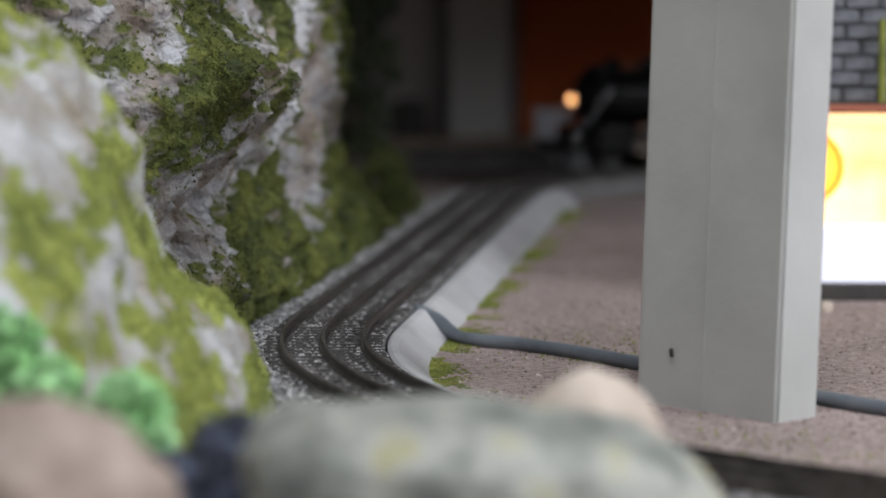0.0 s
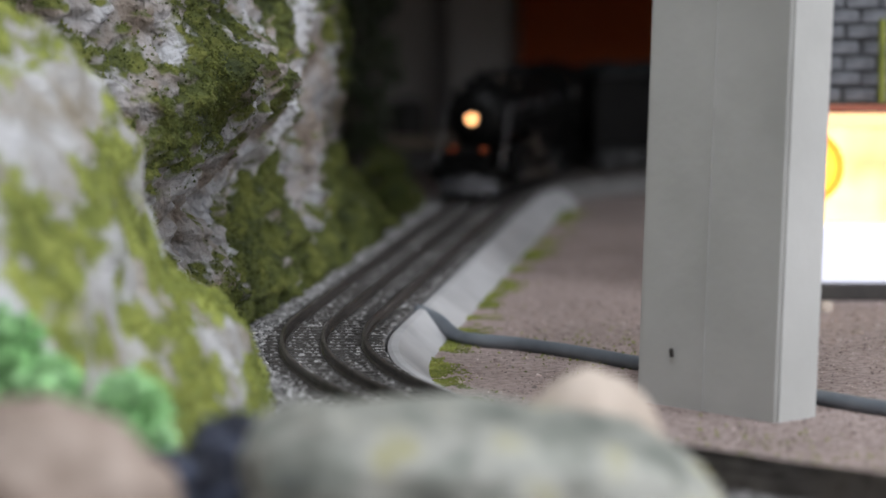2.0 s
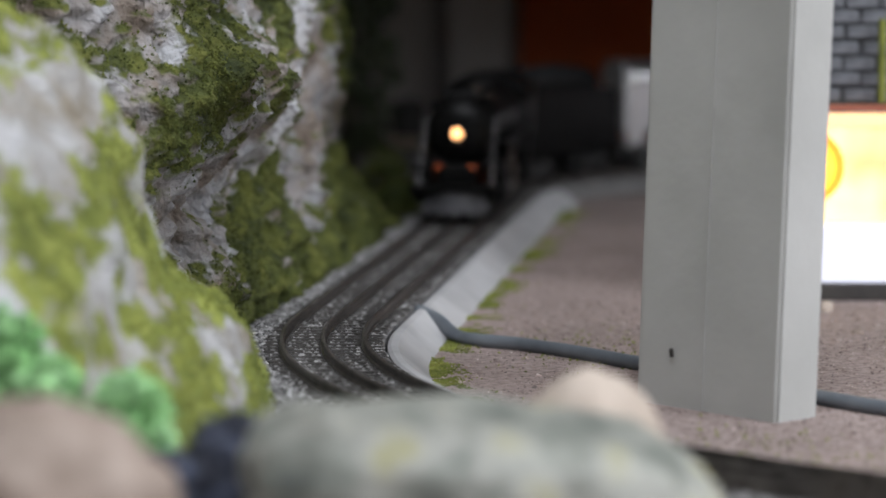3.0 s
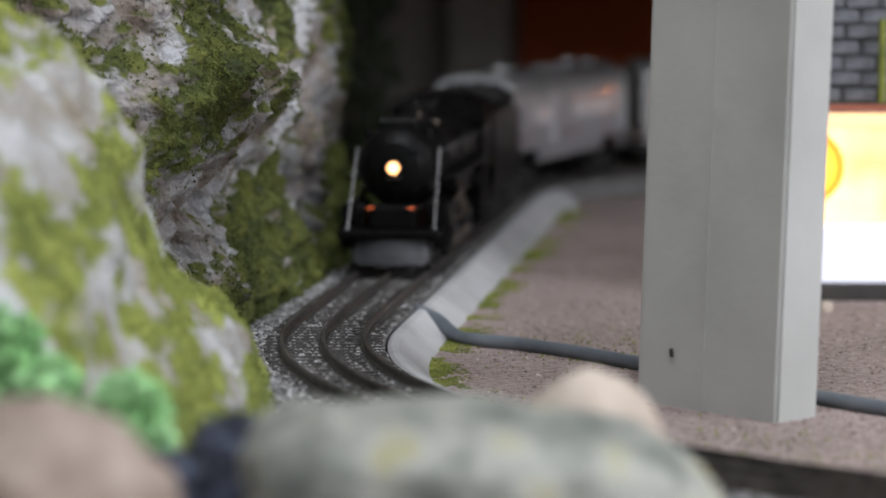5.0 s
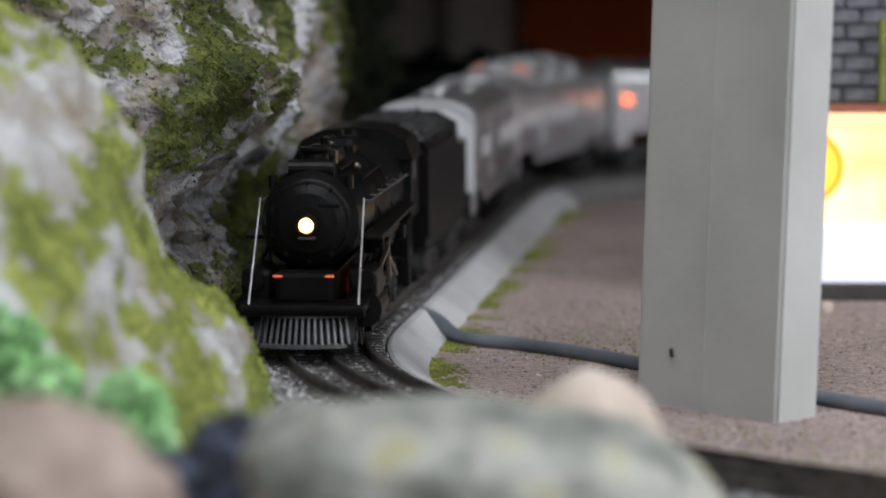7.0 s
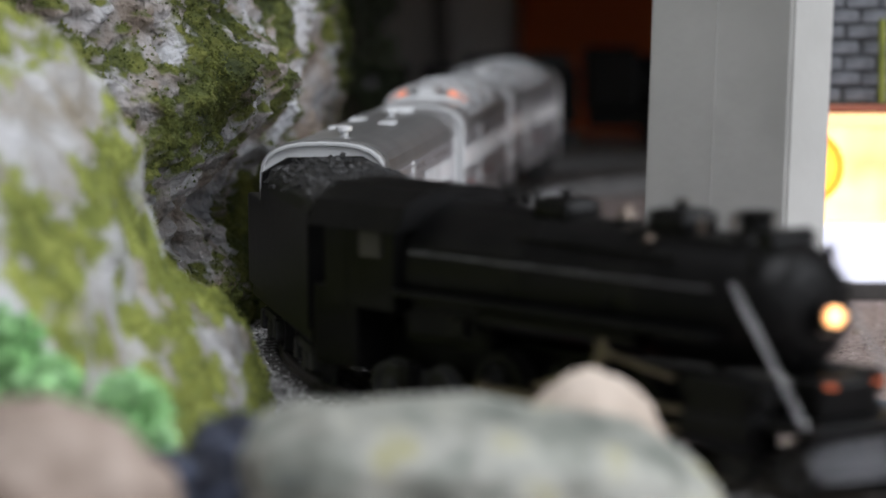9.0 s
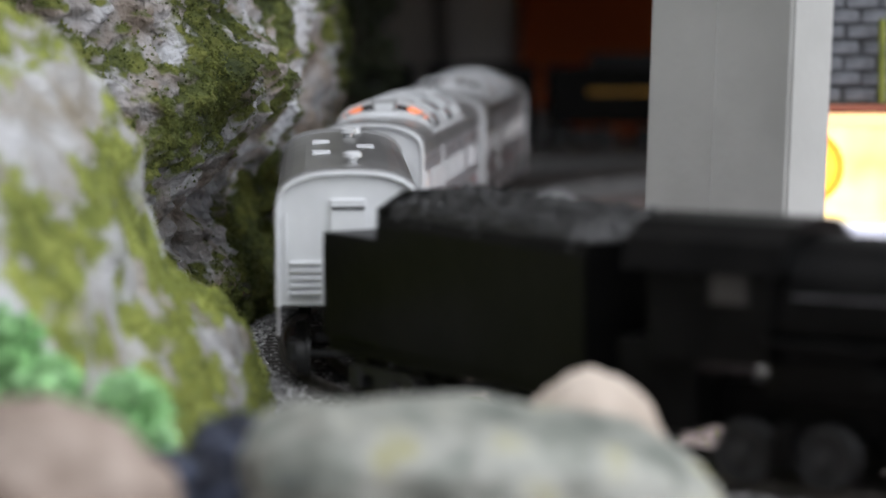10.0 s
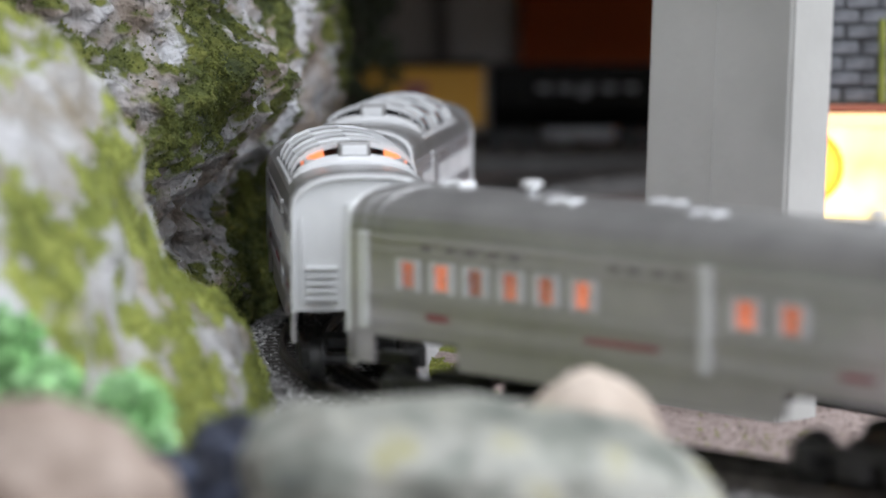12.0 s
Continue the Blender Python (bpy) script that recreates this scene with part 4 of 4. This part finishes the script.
def coach(L, windows, dome=False, lamp_at=None, label="", door_at=0.0815, dome_lit=True):
    """A silver streamlined car; x = 0 is its leading end. windows: (start, end, count) along the side."""
    e = new("dome_car" if dome else "passenger_car")
    tagged(e, label, "train car", "silver passenger cars")
    w = CAR_W / 2
    # roof with raised bands at both ends
    secr = car_section()
    part("roof", loft([[(x, y, z) for y, z in secr] for x in (-0.0015, -L + 0.0015)]), M_ROOF, e, "grey ribbed roof", smooth=False)
    for x in (-0.006, -L + 0.006, -0.0125, -L + 0.0125):
        part("roof_band", loft([[(xx, y * 1.012, z + 0.0006) for y, z in secr] for xx in (x - 0.0022, x + 0.0022)]), M_ROOF, e, "raised glossy roof band")
    # sides with real window openings
    zb, zt, zw0, zw1 = SKIRT, CAR_EAVE - 0.0044, 0.0425, 0.0505
    opens = []
    for a, b, n in windows:
        pitch = (b - a) / n
        opens += [(a + k * pitch + pitch * 0.22, a + (k + 1) * pitch - pitch * 0.22) for k in range(n)]
    opens.sort()
    for sgn in (-1, 1):
        y = sgn * (w - 0.0006)
        bm = box(L - 0.003, 0.0012, zt - zw1, (-L / 2, y, (zt + zw1) / 2))
        # lower side cut away over the trucks
        for x0, x1, z0 in ((0.0015, 0.012, 0.017), (0.012, 0.052, 0.0262), (0.052, L - 0.052, zb), (L - 0.052, L - 0.012, 0.0262), (L - 0.012, L - 0.0015, 0.017)):
            box(x1 - x0, 0.0012, zw0 - z0, (-(x0 + x1) / 2, y, (zw0 + z0) / 2), 0, bm)
        last = 0.0015
        for a, b in opens + [(L - 0.0015, L)]:
            box(a - last, 0.0012, zw1 - zw0, (-(a + last) / 2, y, (zw0 + zw1) / 2), 0, bm)
            last = b
        s = part("side", bm, M_SILVER, e, "silver fluted side")
        flute = None
        for z in (0.0575, 0.0535, 0.0395, 0.0375, 0.031, 0.0287):
            m = pose(-L / 2, sgn * (w + 0.0001), z)
            flute = part("flute", box(L - 0.006, 0.0011, 0.0011), M_SILVER, s, at=m) if flute is None else again(flute, m)
        fr = None
        for a, b in opens:
            bm = bmesh.new()
            for dx in (a, b):
                box(0.0022, 0.0012, zw1 - zw0 + 0.002, (-dx, sgn * (w + 0.0002), (zw0 + zw1) / 2), 0.0003, bm)
            box(b - a, 0.001, 0.0008, (-(a + b) / 2, sgn * (w + 0.0002), zw1 + 0.0006), 0, bm)
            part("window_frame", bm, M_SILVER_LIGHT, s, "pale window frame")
        for x in (door_at, L - 0.008):
            bm = box(0.0048, 0.0012, 0.031, (-x, sgn * (w + 0.0003), 0.0435), 0.0004)
            part("side_door", bm, M_SILVER_LIGHT, s, "pale narrow door strip")
        bars = [(0.1, 0.03, 0.0335, 0.0016), (0.19, 0.01, 0.034, 0.0022), (0.02, 0.012, 0.033, 0.0018)]
        for x, l, z, h in bars:
            if x < L - 0.02:
                part("lettering", box(l, 0.0003, h, (-x - l / 2, sgn * (w + 0.0003), z)), M_RED, s, "dull red lettering bar")
        bar = None
        for x in (0.2, 0.189, 0.18, 0.17, 0.16, 0.118, 0.11, 0.1, 0.092):
            m = pose(-x, sgn * (w + 0.0004), 0.0555)
            bar = part("lettering", box(0.0042, 0.0005, 0.0017), M_GREYLETTER, s, "small dull lettering bar", at=m) if bar is None else again(bar, m)
    # ends
    for x, sgn in ((0.0, 1), (-L, -1)):
        pts = [(-w, CAR_FLOOR)] + car_section() + [(w, CAR_FLOOR)]
        bm = loft([[(x - sgn * 0.0018, y, z) for y, z in pts], [(x, y * 0.985, z - 0.0002) for y, z in pts]])
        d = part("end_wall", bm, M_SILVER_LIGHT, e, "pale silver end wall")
        edge = [(x + sgn * 0.0006, y * 0.975, z - 0.0008) for y, z in pts]
        rim = bmesh.new()
        for p, q in zip(edge, edge[1:]):
            rod(p, q, 0.0009, 6, rim)
        part("end_rim", rim, M_SILVER_LIGHT, d)
        part("end_door", box(0.0012, 0.0125, 0.034, (x + sgn * 0.0005, 0, 0.046), 0.0005), M_SILVER_LIGHT, d)
        part("door_slot", box(0.0008, 0.0115, 0.001, (x + sgn * 0.0012, 0, 0.0598), 0.0002), M_TRUCK, d, "dark slot above the door")
        bm = bmesh.new()
        for s2 in (-1, 1):
            for k in range(5):
                box(0.002, 0.0105, 0.0011, (x + sgn * 0.0008, s2 * 0.0148, 0.0305 + 0.0026 * k), 0.0003, bm)
            rod((x + sgn * 0.0012, s2 * 0.0215, 0.029), (x + sgn * 0.0012, s2 * 0.0215, 0.058), 0.0004, 6, bm)
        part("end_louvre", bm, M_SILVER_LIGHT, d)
        part("coupler", box(0.016, 0.005, 0.005, (x + sgn * 0.004, 0, 0.0145), 0.0012), M_TRUCK, e)
        for s2 in (-1, 1):
            part("corner_skirt", box(0.004, 0.0016, 0.012, (x - sgn * 0.002, s2 * (w - 0.0008), 0.0215), 0.0004), M_SILVER, e)
    part("car_floor", box(L - 0.006, CAR_W - 0.004, 0.003, (-L / 2, 0, 0.0265), 0.0005), M_TRUCK, e)
    part("lit_interior", box(L - 0.02, 0.026, 0.019, (-L / 2, 0, 0.0455), 0.001), M_ORANGE_IN, e, "orange lit interior")
    for k, (a, b) in enumerate(opens):
        for sgn in (-1, 1):
            part("seat_back", box((b - a) * (0.45 + 0.15 * (k % 3)), 0.003, 0.005 + 0.002 * ((k * 2) % 3), (-(a + b) / 2 + 0.0014 * (k % 2), sgn * 0.0185, 0.0435), 0.0008), M_SEAT, e)
            pane = part("window_pane", box(b - a, 0.0006, zw1 - zw0, (-(a + b) / 2, sgn * (w - 0.001), (zw0 + zw1) / 2)), M_PANE, e)
            pane.visible_shadow = False
    part("underbody", box(L * 0.3, 0.03, 0.009, (-L / 2, 0, 0.0205), 0.001), M_TRUCK, e)
    # roof vents
    for x, y in ((0.096, -0.009), (0.155, -0.009), (0.128, 0.008), (L - 0.02, 0.004)):
        if dome and 0.035 < x < 0.175:
            continue
        zr = CAR_TOP - 0.0007 if abs(y) > 0.007 else CAR_TOP + 0.0005
        bm = box(0.011, 0.0045, 0.0018, (-x, y, zr), 0.0005)
        for k in (-1, 1):
            box(0.0025, 0.007, 0.0024, (-x + k * 0.004, y, zr), 0.0005, bm)
        part("roof_vent", bm, M_SILVER_LIGHT, e, "pale roof vent")
    for x in (0.042, 0.181):
        if dome and x > 0.03:
            continue
        bm = lathe([(0, 0.0018), (0.0022, 0.0018), (0.0026, 0.0034), (0.0042, 0.0034), (0.0048, 0.002)], "z", 14, at=(-x, 0.002, CAR_TOP - 0.0008))
        part("roof_stack", bm, M_SILVER_LIGHT, e, "mushroom roof vent")
    if dome:
        glass_dome(e, L, dome_lit)
    if lamp_at is not None:
        for sgn in (-1, 1):
            part("window_bulb", ball(0.0026, (-lamp_at, sgn * 0.0185, 0.0468)), M_BULB, e, "bare warm bulb behind a window")
    for x in (-0.032, -L + 0.032):
        truck(e, x)
    return e


def glass_dome(e, L, lit):
    """A raised dome: pale ribs, dark and pale panes in turn, a slanting front with lit windows."""
    x0, x1 = 0.054, 0.164
    w = CAR_W / 2 - 0.0012
    n = 12

    def arch(x, k, lift, i0=0, i1=n):
        out = []
        for i in range(i0, i1 + 1):
            a = math.pi * (1 - i / n)
            out.append(Vector((-x, w * k * math.cos(a), CAR_EAVE + 0.001 + (CAR_TOP + lift - CAR_EAVE - 0.001) * math.sin(a) ** 0.75)))
        return out

    def shell(xa, xb, ka, kb, la, lb, i0, i1, thick=0.0009):
        a, b = arch(xa, ka, la, i0, i1), arch(xb, kb, lb, i0, i1)
        inner = [[q - Vector((0, 0, thick)) for q in reversed(r)] for r in (a, b)]
        return loft([a + inner[0], b + inner[1]])
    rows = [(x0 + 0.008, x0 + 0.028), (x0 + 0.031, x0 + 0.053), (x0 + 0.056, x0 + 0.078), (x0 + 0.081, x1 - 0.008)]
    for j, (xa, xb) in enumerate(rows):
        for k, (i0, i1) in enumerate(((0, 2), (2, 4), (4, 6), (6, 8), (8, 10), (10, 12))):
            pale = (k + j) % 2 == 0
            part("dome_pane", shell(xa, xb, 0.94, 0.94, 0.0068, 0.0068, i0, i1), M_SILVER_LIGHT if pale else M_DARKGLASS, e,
                 "pale silver dome pane" if pale else "dark glossy dome pane")
    for x in (x0 + 0.0065, x0 + 0.0295, x0 + 0.0545, x0 + 0.0795, x1 - 0.0065):
        part("dome_rib", shell(x - 0.0016, x + 0.0016, 0.97, 0.97, 0.0076, 0.0076, 0, n, 0.002), M_SILVER_LIGHT, e, "pale dome rib")
    for xa, xb in ((x0 - 0.002, x0 + 0.0052), (x1 + 0.002, x1 - 0.0052)):
        m = M_DOME_LIT if lit else M_DARKGLASS
        for i0, i1 in ((2, 4), (5, 7), (8, 10)):
            part("front_window", shell(xa + (0.0025 if xb > xa else -0.0025), xb, 0.88, 0.92, 0.0032, 0.0060, i0, i1), m, e, "orange lit front window of the dome" if lit else "dark front window of the dome")
        part("windscreen_sill", shell(xa - (0.002 if xb > xa else -0.002), xa + (0.0028 if xb > xa else -0.0028), 0.95, 0.95, 0.0012, 0.0034, 0, n, 0.0022), M_SILVER_LIGHT, e, "pale frame of the dome front")
        part("centre_window_frame", box(0.005, 0.0115, 0.0062, (-(xa + xb) / 2, 0, CAR_TOP + 0.0044), 0.0008), M_ROOF, e)
        part("centre_window", box(0.0056, 0.0088, 0.0036, (-(xa + xb) / 2, 0, CAR_TOP + 0.0046), 0.0004), M_SILVER_LIGHT, e, "pale centre window")
    part("dome_floor", box(x1 - x0, 0.036, 0.002, (-(x0 + x1) / 2, 0, CAR_TOP + 0.0004), 0.0006), M_ROOF, e)
    for sgn in (-1, 1):
        part("dome_sill", box(x1 - x0 + 0.012, 0.003, 0.0026, (-(x0 + x1) / 2, sgn * (w - 0.0016), CAR_EAVE + 0.0022), 0.0008), M_SILVER_LIGHT, e, "pale sill of the dome")


def far_train():
    """The freight train that passes on the far track."""
    made = []
    e = new("freight_locomotive")
    tagged(e, "black model steam locomotive in the shade", "locomotive")
    part("boiler", lathe([(0, 0.012), (0.002, 0.018), (-0.004, 0.02), (-0.12, 0.021), (-0.13, 0.021)], "x", 28, at=(-0.006, 0, 0.048)), M_BLACK, e, smooth=True)
    part("cab", box(0.04, 0.05, 0.046, (-0.15, 0, 0.052), 0.004), M_BLACK, e)
    part("frame", box(0.165, 0.034, 0.012, (-0.085, 0, 0.022), 0.002), M_BLACK, e)
    part("smokestack", lathe([(0, 0.006), (0.006, 0.005), (0.01, 0.006)], "z", 16, at=(-0.024, 0, 0.066)), M_BLACK, e)
    for x in (-0.06, -0.095):
        part("dome", box(0.018, 0.014, 0.012, (x, 0, 0.07), 0.004), M_BLACK, e)
    part("pilot", box(0.02, 0.042, 0.012, (0.004, 0, 0.012), 0.002), M_BLACK, e)
    for x in (-0.05, -0.082, -0.114):
        wheelset(e, x, 0.0125, material=M_BLACK)
    made.append((e, 0.0))
    t = new("freight_tender")
    tagged(t, "black model tender with a dull yellow stripe", "tender")
    part("tank", box(0.115, 0.05, 0.042, (-0.0575, 0, 0.04), 0.002), M_BLACK, t)
    part("coal_load", box(0.08, 0.04, 0.012, (-0.045, 0, 0.064), 0.005), M_COAL, t)
    for sgn in (-1, 1):
        part("stripe", box(0.062, 0.0006, 0.003, (-0.055, sgn * 0.0252, 0.043)), M_YELLOW, t, "dull yellow lettering bar")
    for x in (-0.025, -0.09):
        truck(t, x)
    made.append((t, 0.175))
    for L, off, kind in ((0.085, 0.297, "white_logo"), (0.135, 0.386, "white_text")):
        c = new("hopper_car")
        tagged(c, "black model hopper car with white lettering", "freight car", "freight cars")
        bm = loft([[(x, y, z) for y, z in ((-0.014, 0.016), (0.014, 0.016), (0.0255, 0.034), (0.0255, 0.062), (-0.0255, 0.062), (-0.0255, 0.034))] for x in (-0.002, -L + 0.002)])
        part("body", bm, M_BLACK, c)
        rib = None
        for k in range(7):
            for sgn in (-1, 1):
                m = pose(-0.006 - k * (L - 0.012) / 6, sgn * 0.0262, 0.048)
                rib = part("rib", box(0.0025, 0.002, 0.028, (0, 0, 0), 0.0004), M_BLACK, c, at=m) if rib is None else again(rib, m)
        for sgn in (-1, 1):
            if kind == "white_logo":
                part("lettering", lathe([(0, 0.004), (sgn * 0.0008, 0.004)], "y", 20, at=(-0.03, sgn * 0.0272, 0.05)), M_LETTER, c, "white round emblem")
            else:
                for k in range(5):
                    part("lettering", box(0.009, 0.0006, 0.0035, (-0.03 - k * 0.016, sgn * 0.0276, 0.046)), M_LETTER, c, "white lettering bar")
                part("lettering", box(0.006, 0.0006, 0.003, (-0.065, sgn * 0.0276, 0.042)), M_LETTER, c, "white lettering bar")
            if kind == "white_text":
                part("lower_panel", box(L * 0.38, 0.002, 0.008, (-L * 0.5, sgn * 0.024, 0.012), 0.001), M_LETTER, c, "white lower panel")
        for x in (-0.018, -L + 0.018):
            truck(c, x, 0.0075, 0.024)
        made.append((c, off))
    c = new("yellow_boxcar")
    tagged(c, "yellow model boxcar with a red emblem and dark roof", "freight car", "freight cars")
    L = 0.15
    part("body", box(L, 0.05, 0.043, (-L / 2, 0, 0.0395), 0.001), M_YELLOW, c)
    part("roof", loft([[(x, y, z) for y, z in ((-0.026, 0.061), (0.026, 0.061), (0.02, 0.0645), (0, 0.0665), (-0.02, 0.0645))] for x in (0.001, -L - 0.001)]), M_DARKTRIM, c)
    for sgn in (-1, 1):
        part("emblem", box(0.017, 0.0006, 0.011, (-0.05, sgn * 0.0253, 0.045), 0.0002), M_RED, c, "dull red emblem patch")
        part("sliding_door", box(0.03, 0.0014, 0.037, (-0.085, sgn * 0.0256, 0.039), 0.0004), M_YELLOW, c)
    for x in (-0.03, -L + 0.03):
        truck(c, x)
    made.append((c, 0.524))
    return made


def far_track():
    def put(s, o, z):
        return Vector((-0.5 + s, FAR_Y + o, z))
    t = link("far_track", sweep([(-0.03, GROUND_Z - 0.002), (-0.028, TIE_Z - 0.002), (0.028, TIE_Z - 0.002), (0.03, GROUND_Z - 0.002)], 0.1, 0, 1.5, put), M_BED)
    tagged(t, "straight three-rail track on ballast in the shade", "track", kind="structure")
    for off in (-0.0159, 0, 0.0159):
        part("rail", sweep([(off - 0.001, -0.006), (off + 0.001, -0.006), (off + 0.0012, 0), (off - 0.0012, 0)], 0.1, 0, 1.5, put), M_RAIL, t)


FAR_Y = 2.2
# ---------------------------------------------------------------- build
room()
backdrop()
track()
kerb()
hose()
pillar()
cliff()
mound()
foreground()
shrubs()
dark_tree()
far_track()
shop, shop_wall = building()
ground_cover()
engine, side_rods = loco()
coal_car = tender()
CAR_L, CAR_A_L = 0.228, 0.238
SEAT_ROWS = [(0.041, 0.075, 2), (0.123, 0.2165, 6)]
car_a = coach(CAR_A_L, SEAT_ROWS, label="silver streamlined passenger car with orange lit windows")
car_b = coach(CAR_L, [(0.002, 0.016, 1), (0.024, 0.064, 4), (0.074, 0.154, 7), (0.17, 0.2, 2)], True, 0.0165, "silver streamlined dome car with orange lit dome", 0.066)
car_c = coach(CAR_L, [(0.002, 0.016, 1), (0.034, 0.06, 2), (0.09, 0.21, 8)], True, 0.0165, "silver streamlined dome car trailing the first dome car", 0.066, False)
freight = far_train()
bricks(shop_wall)


# ---------------------------------------------------------------- what moves
# metres run by the headlamp along the line, by seconds
RUN = [(0.0, 0.205), (1.0, 0.312), (2.0, 0.432), (3.0, 0.568), (4.0, 0.693), (5.0, 0.826), (6.0, 0.973), (7.0, 1.112), (8.0, 1.267), (9.0, 1.430),
       (10.0, 1.585), (11.0, 1.732), (12.0, 1.877)]


def run_at(t):
    """Smooth through the rows of RUN."""
    i = min(max(int(t), 0), 11)
    f = t - i
    p = [RUN[min(max(k, 0), 12)][1] for k in (i - 1, i, i + 1, i + 2)]
    if i == 0:
        p[0] = 2 * p[1] - p[2]
    if i == 11:
        p[3] = 2 * p[2] - p[1]
    return 0.5 * (2 * p[1] + (p[2] - p[0]) * f + (2 * p[0] - 5 * p[1] + 4 * p[2] - p[3]) * f * f + (3 * p[1] - p[0] - 3 * p[2] + p[3]) * f ** 3)


def riding(s_front, pivot_a, pivot_b):
    """Pose of a vehicle whose two pivots, measured back from its front, keep to the line."""
    xa, ya, _ = line_at(s_front - pivot_a)
    xb, yb, _ = line_at(s_front - pivot_b)
    h = math.atan2(ya - yb, xa - xb)
    return pose(xa + pivot_a * math.cos(h), ya + pivot_a * math.sin(h), 0, 0, 0, math.degrees(h))


def motions():
    times = [k / 10 for k in range(121)]
    for thing, back, pa, pb in ((engine, -0.018, 0.055, 0.155), (coal_car, 0.207, 0.032, 0.118), (car_a, 0.385, 0.032, CAR_A_L - 0.032),
                                (car_b, 0.385 + 0.275, 0.032, CAR_L - 0.032), (car_c, 0.385 + 0.530, 0.032, CAR_L - 0.032)):
        walk(thing, [(t, riding(run_at(t) - back, pa, pb)) for t in times])
    for thing, back in freight:
        walk(thing, [(t, pose(0.051 + 0.0932 * (t - 6.6) - back, FAR_Y, 0)) for t in (0.0, 6.0, 12.0)])
    fine = [k / 15 for k in range(181)]
    for w, r in WHEELS:
        at = w.matrix_basis.translation.copy()
        far = w.parent.parent in [f for f, _ in freight] if w.parent.parent else False
        walk(w, [(t, pose(at.x, at.y, at.z, 0, math.degrees((0.0932 * t if far else run_at(t)) / r) % 360, 0)) for t in fine])
    for ob, sgn in side_rods:
        rows = []
        for t in [k / 30 for k in range(361)]:
            a = run_at(t) / 0.0128 + (1.57 if sgn > 0 else 0)
            rows.append((t, pose(-0.094 + 0.0055 * math.sin(a), sgn * 0.0205, 0.0128 + 0.0055 * math.cos(a))))
        walk(ob, rows)


motions()
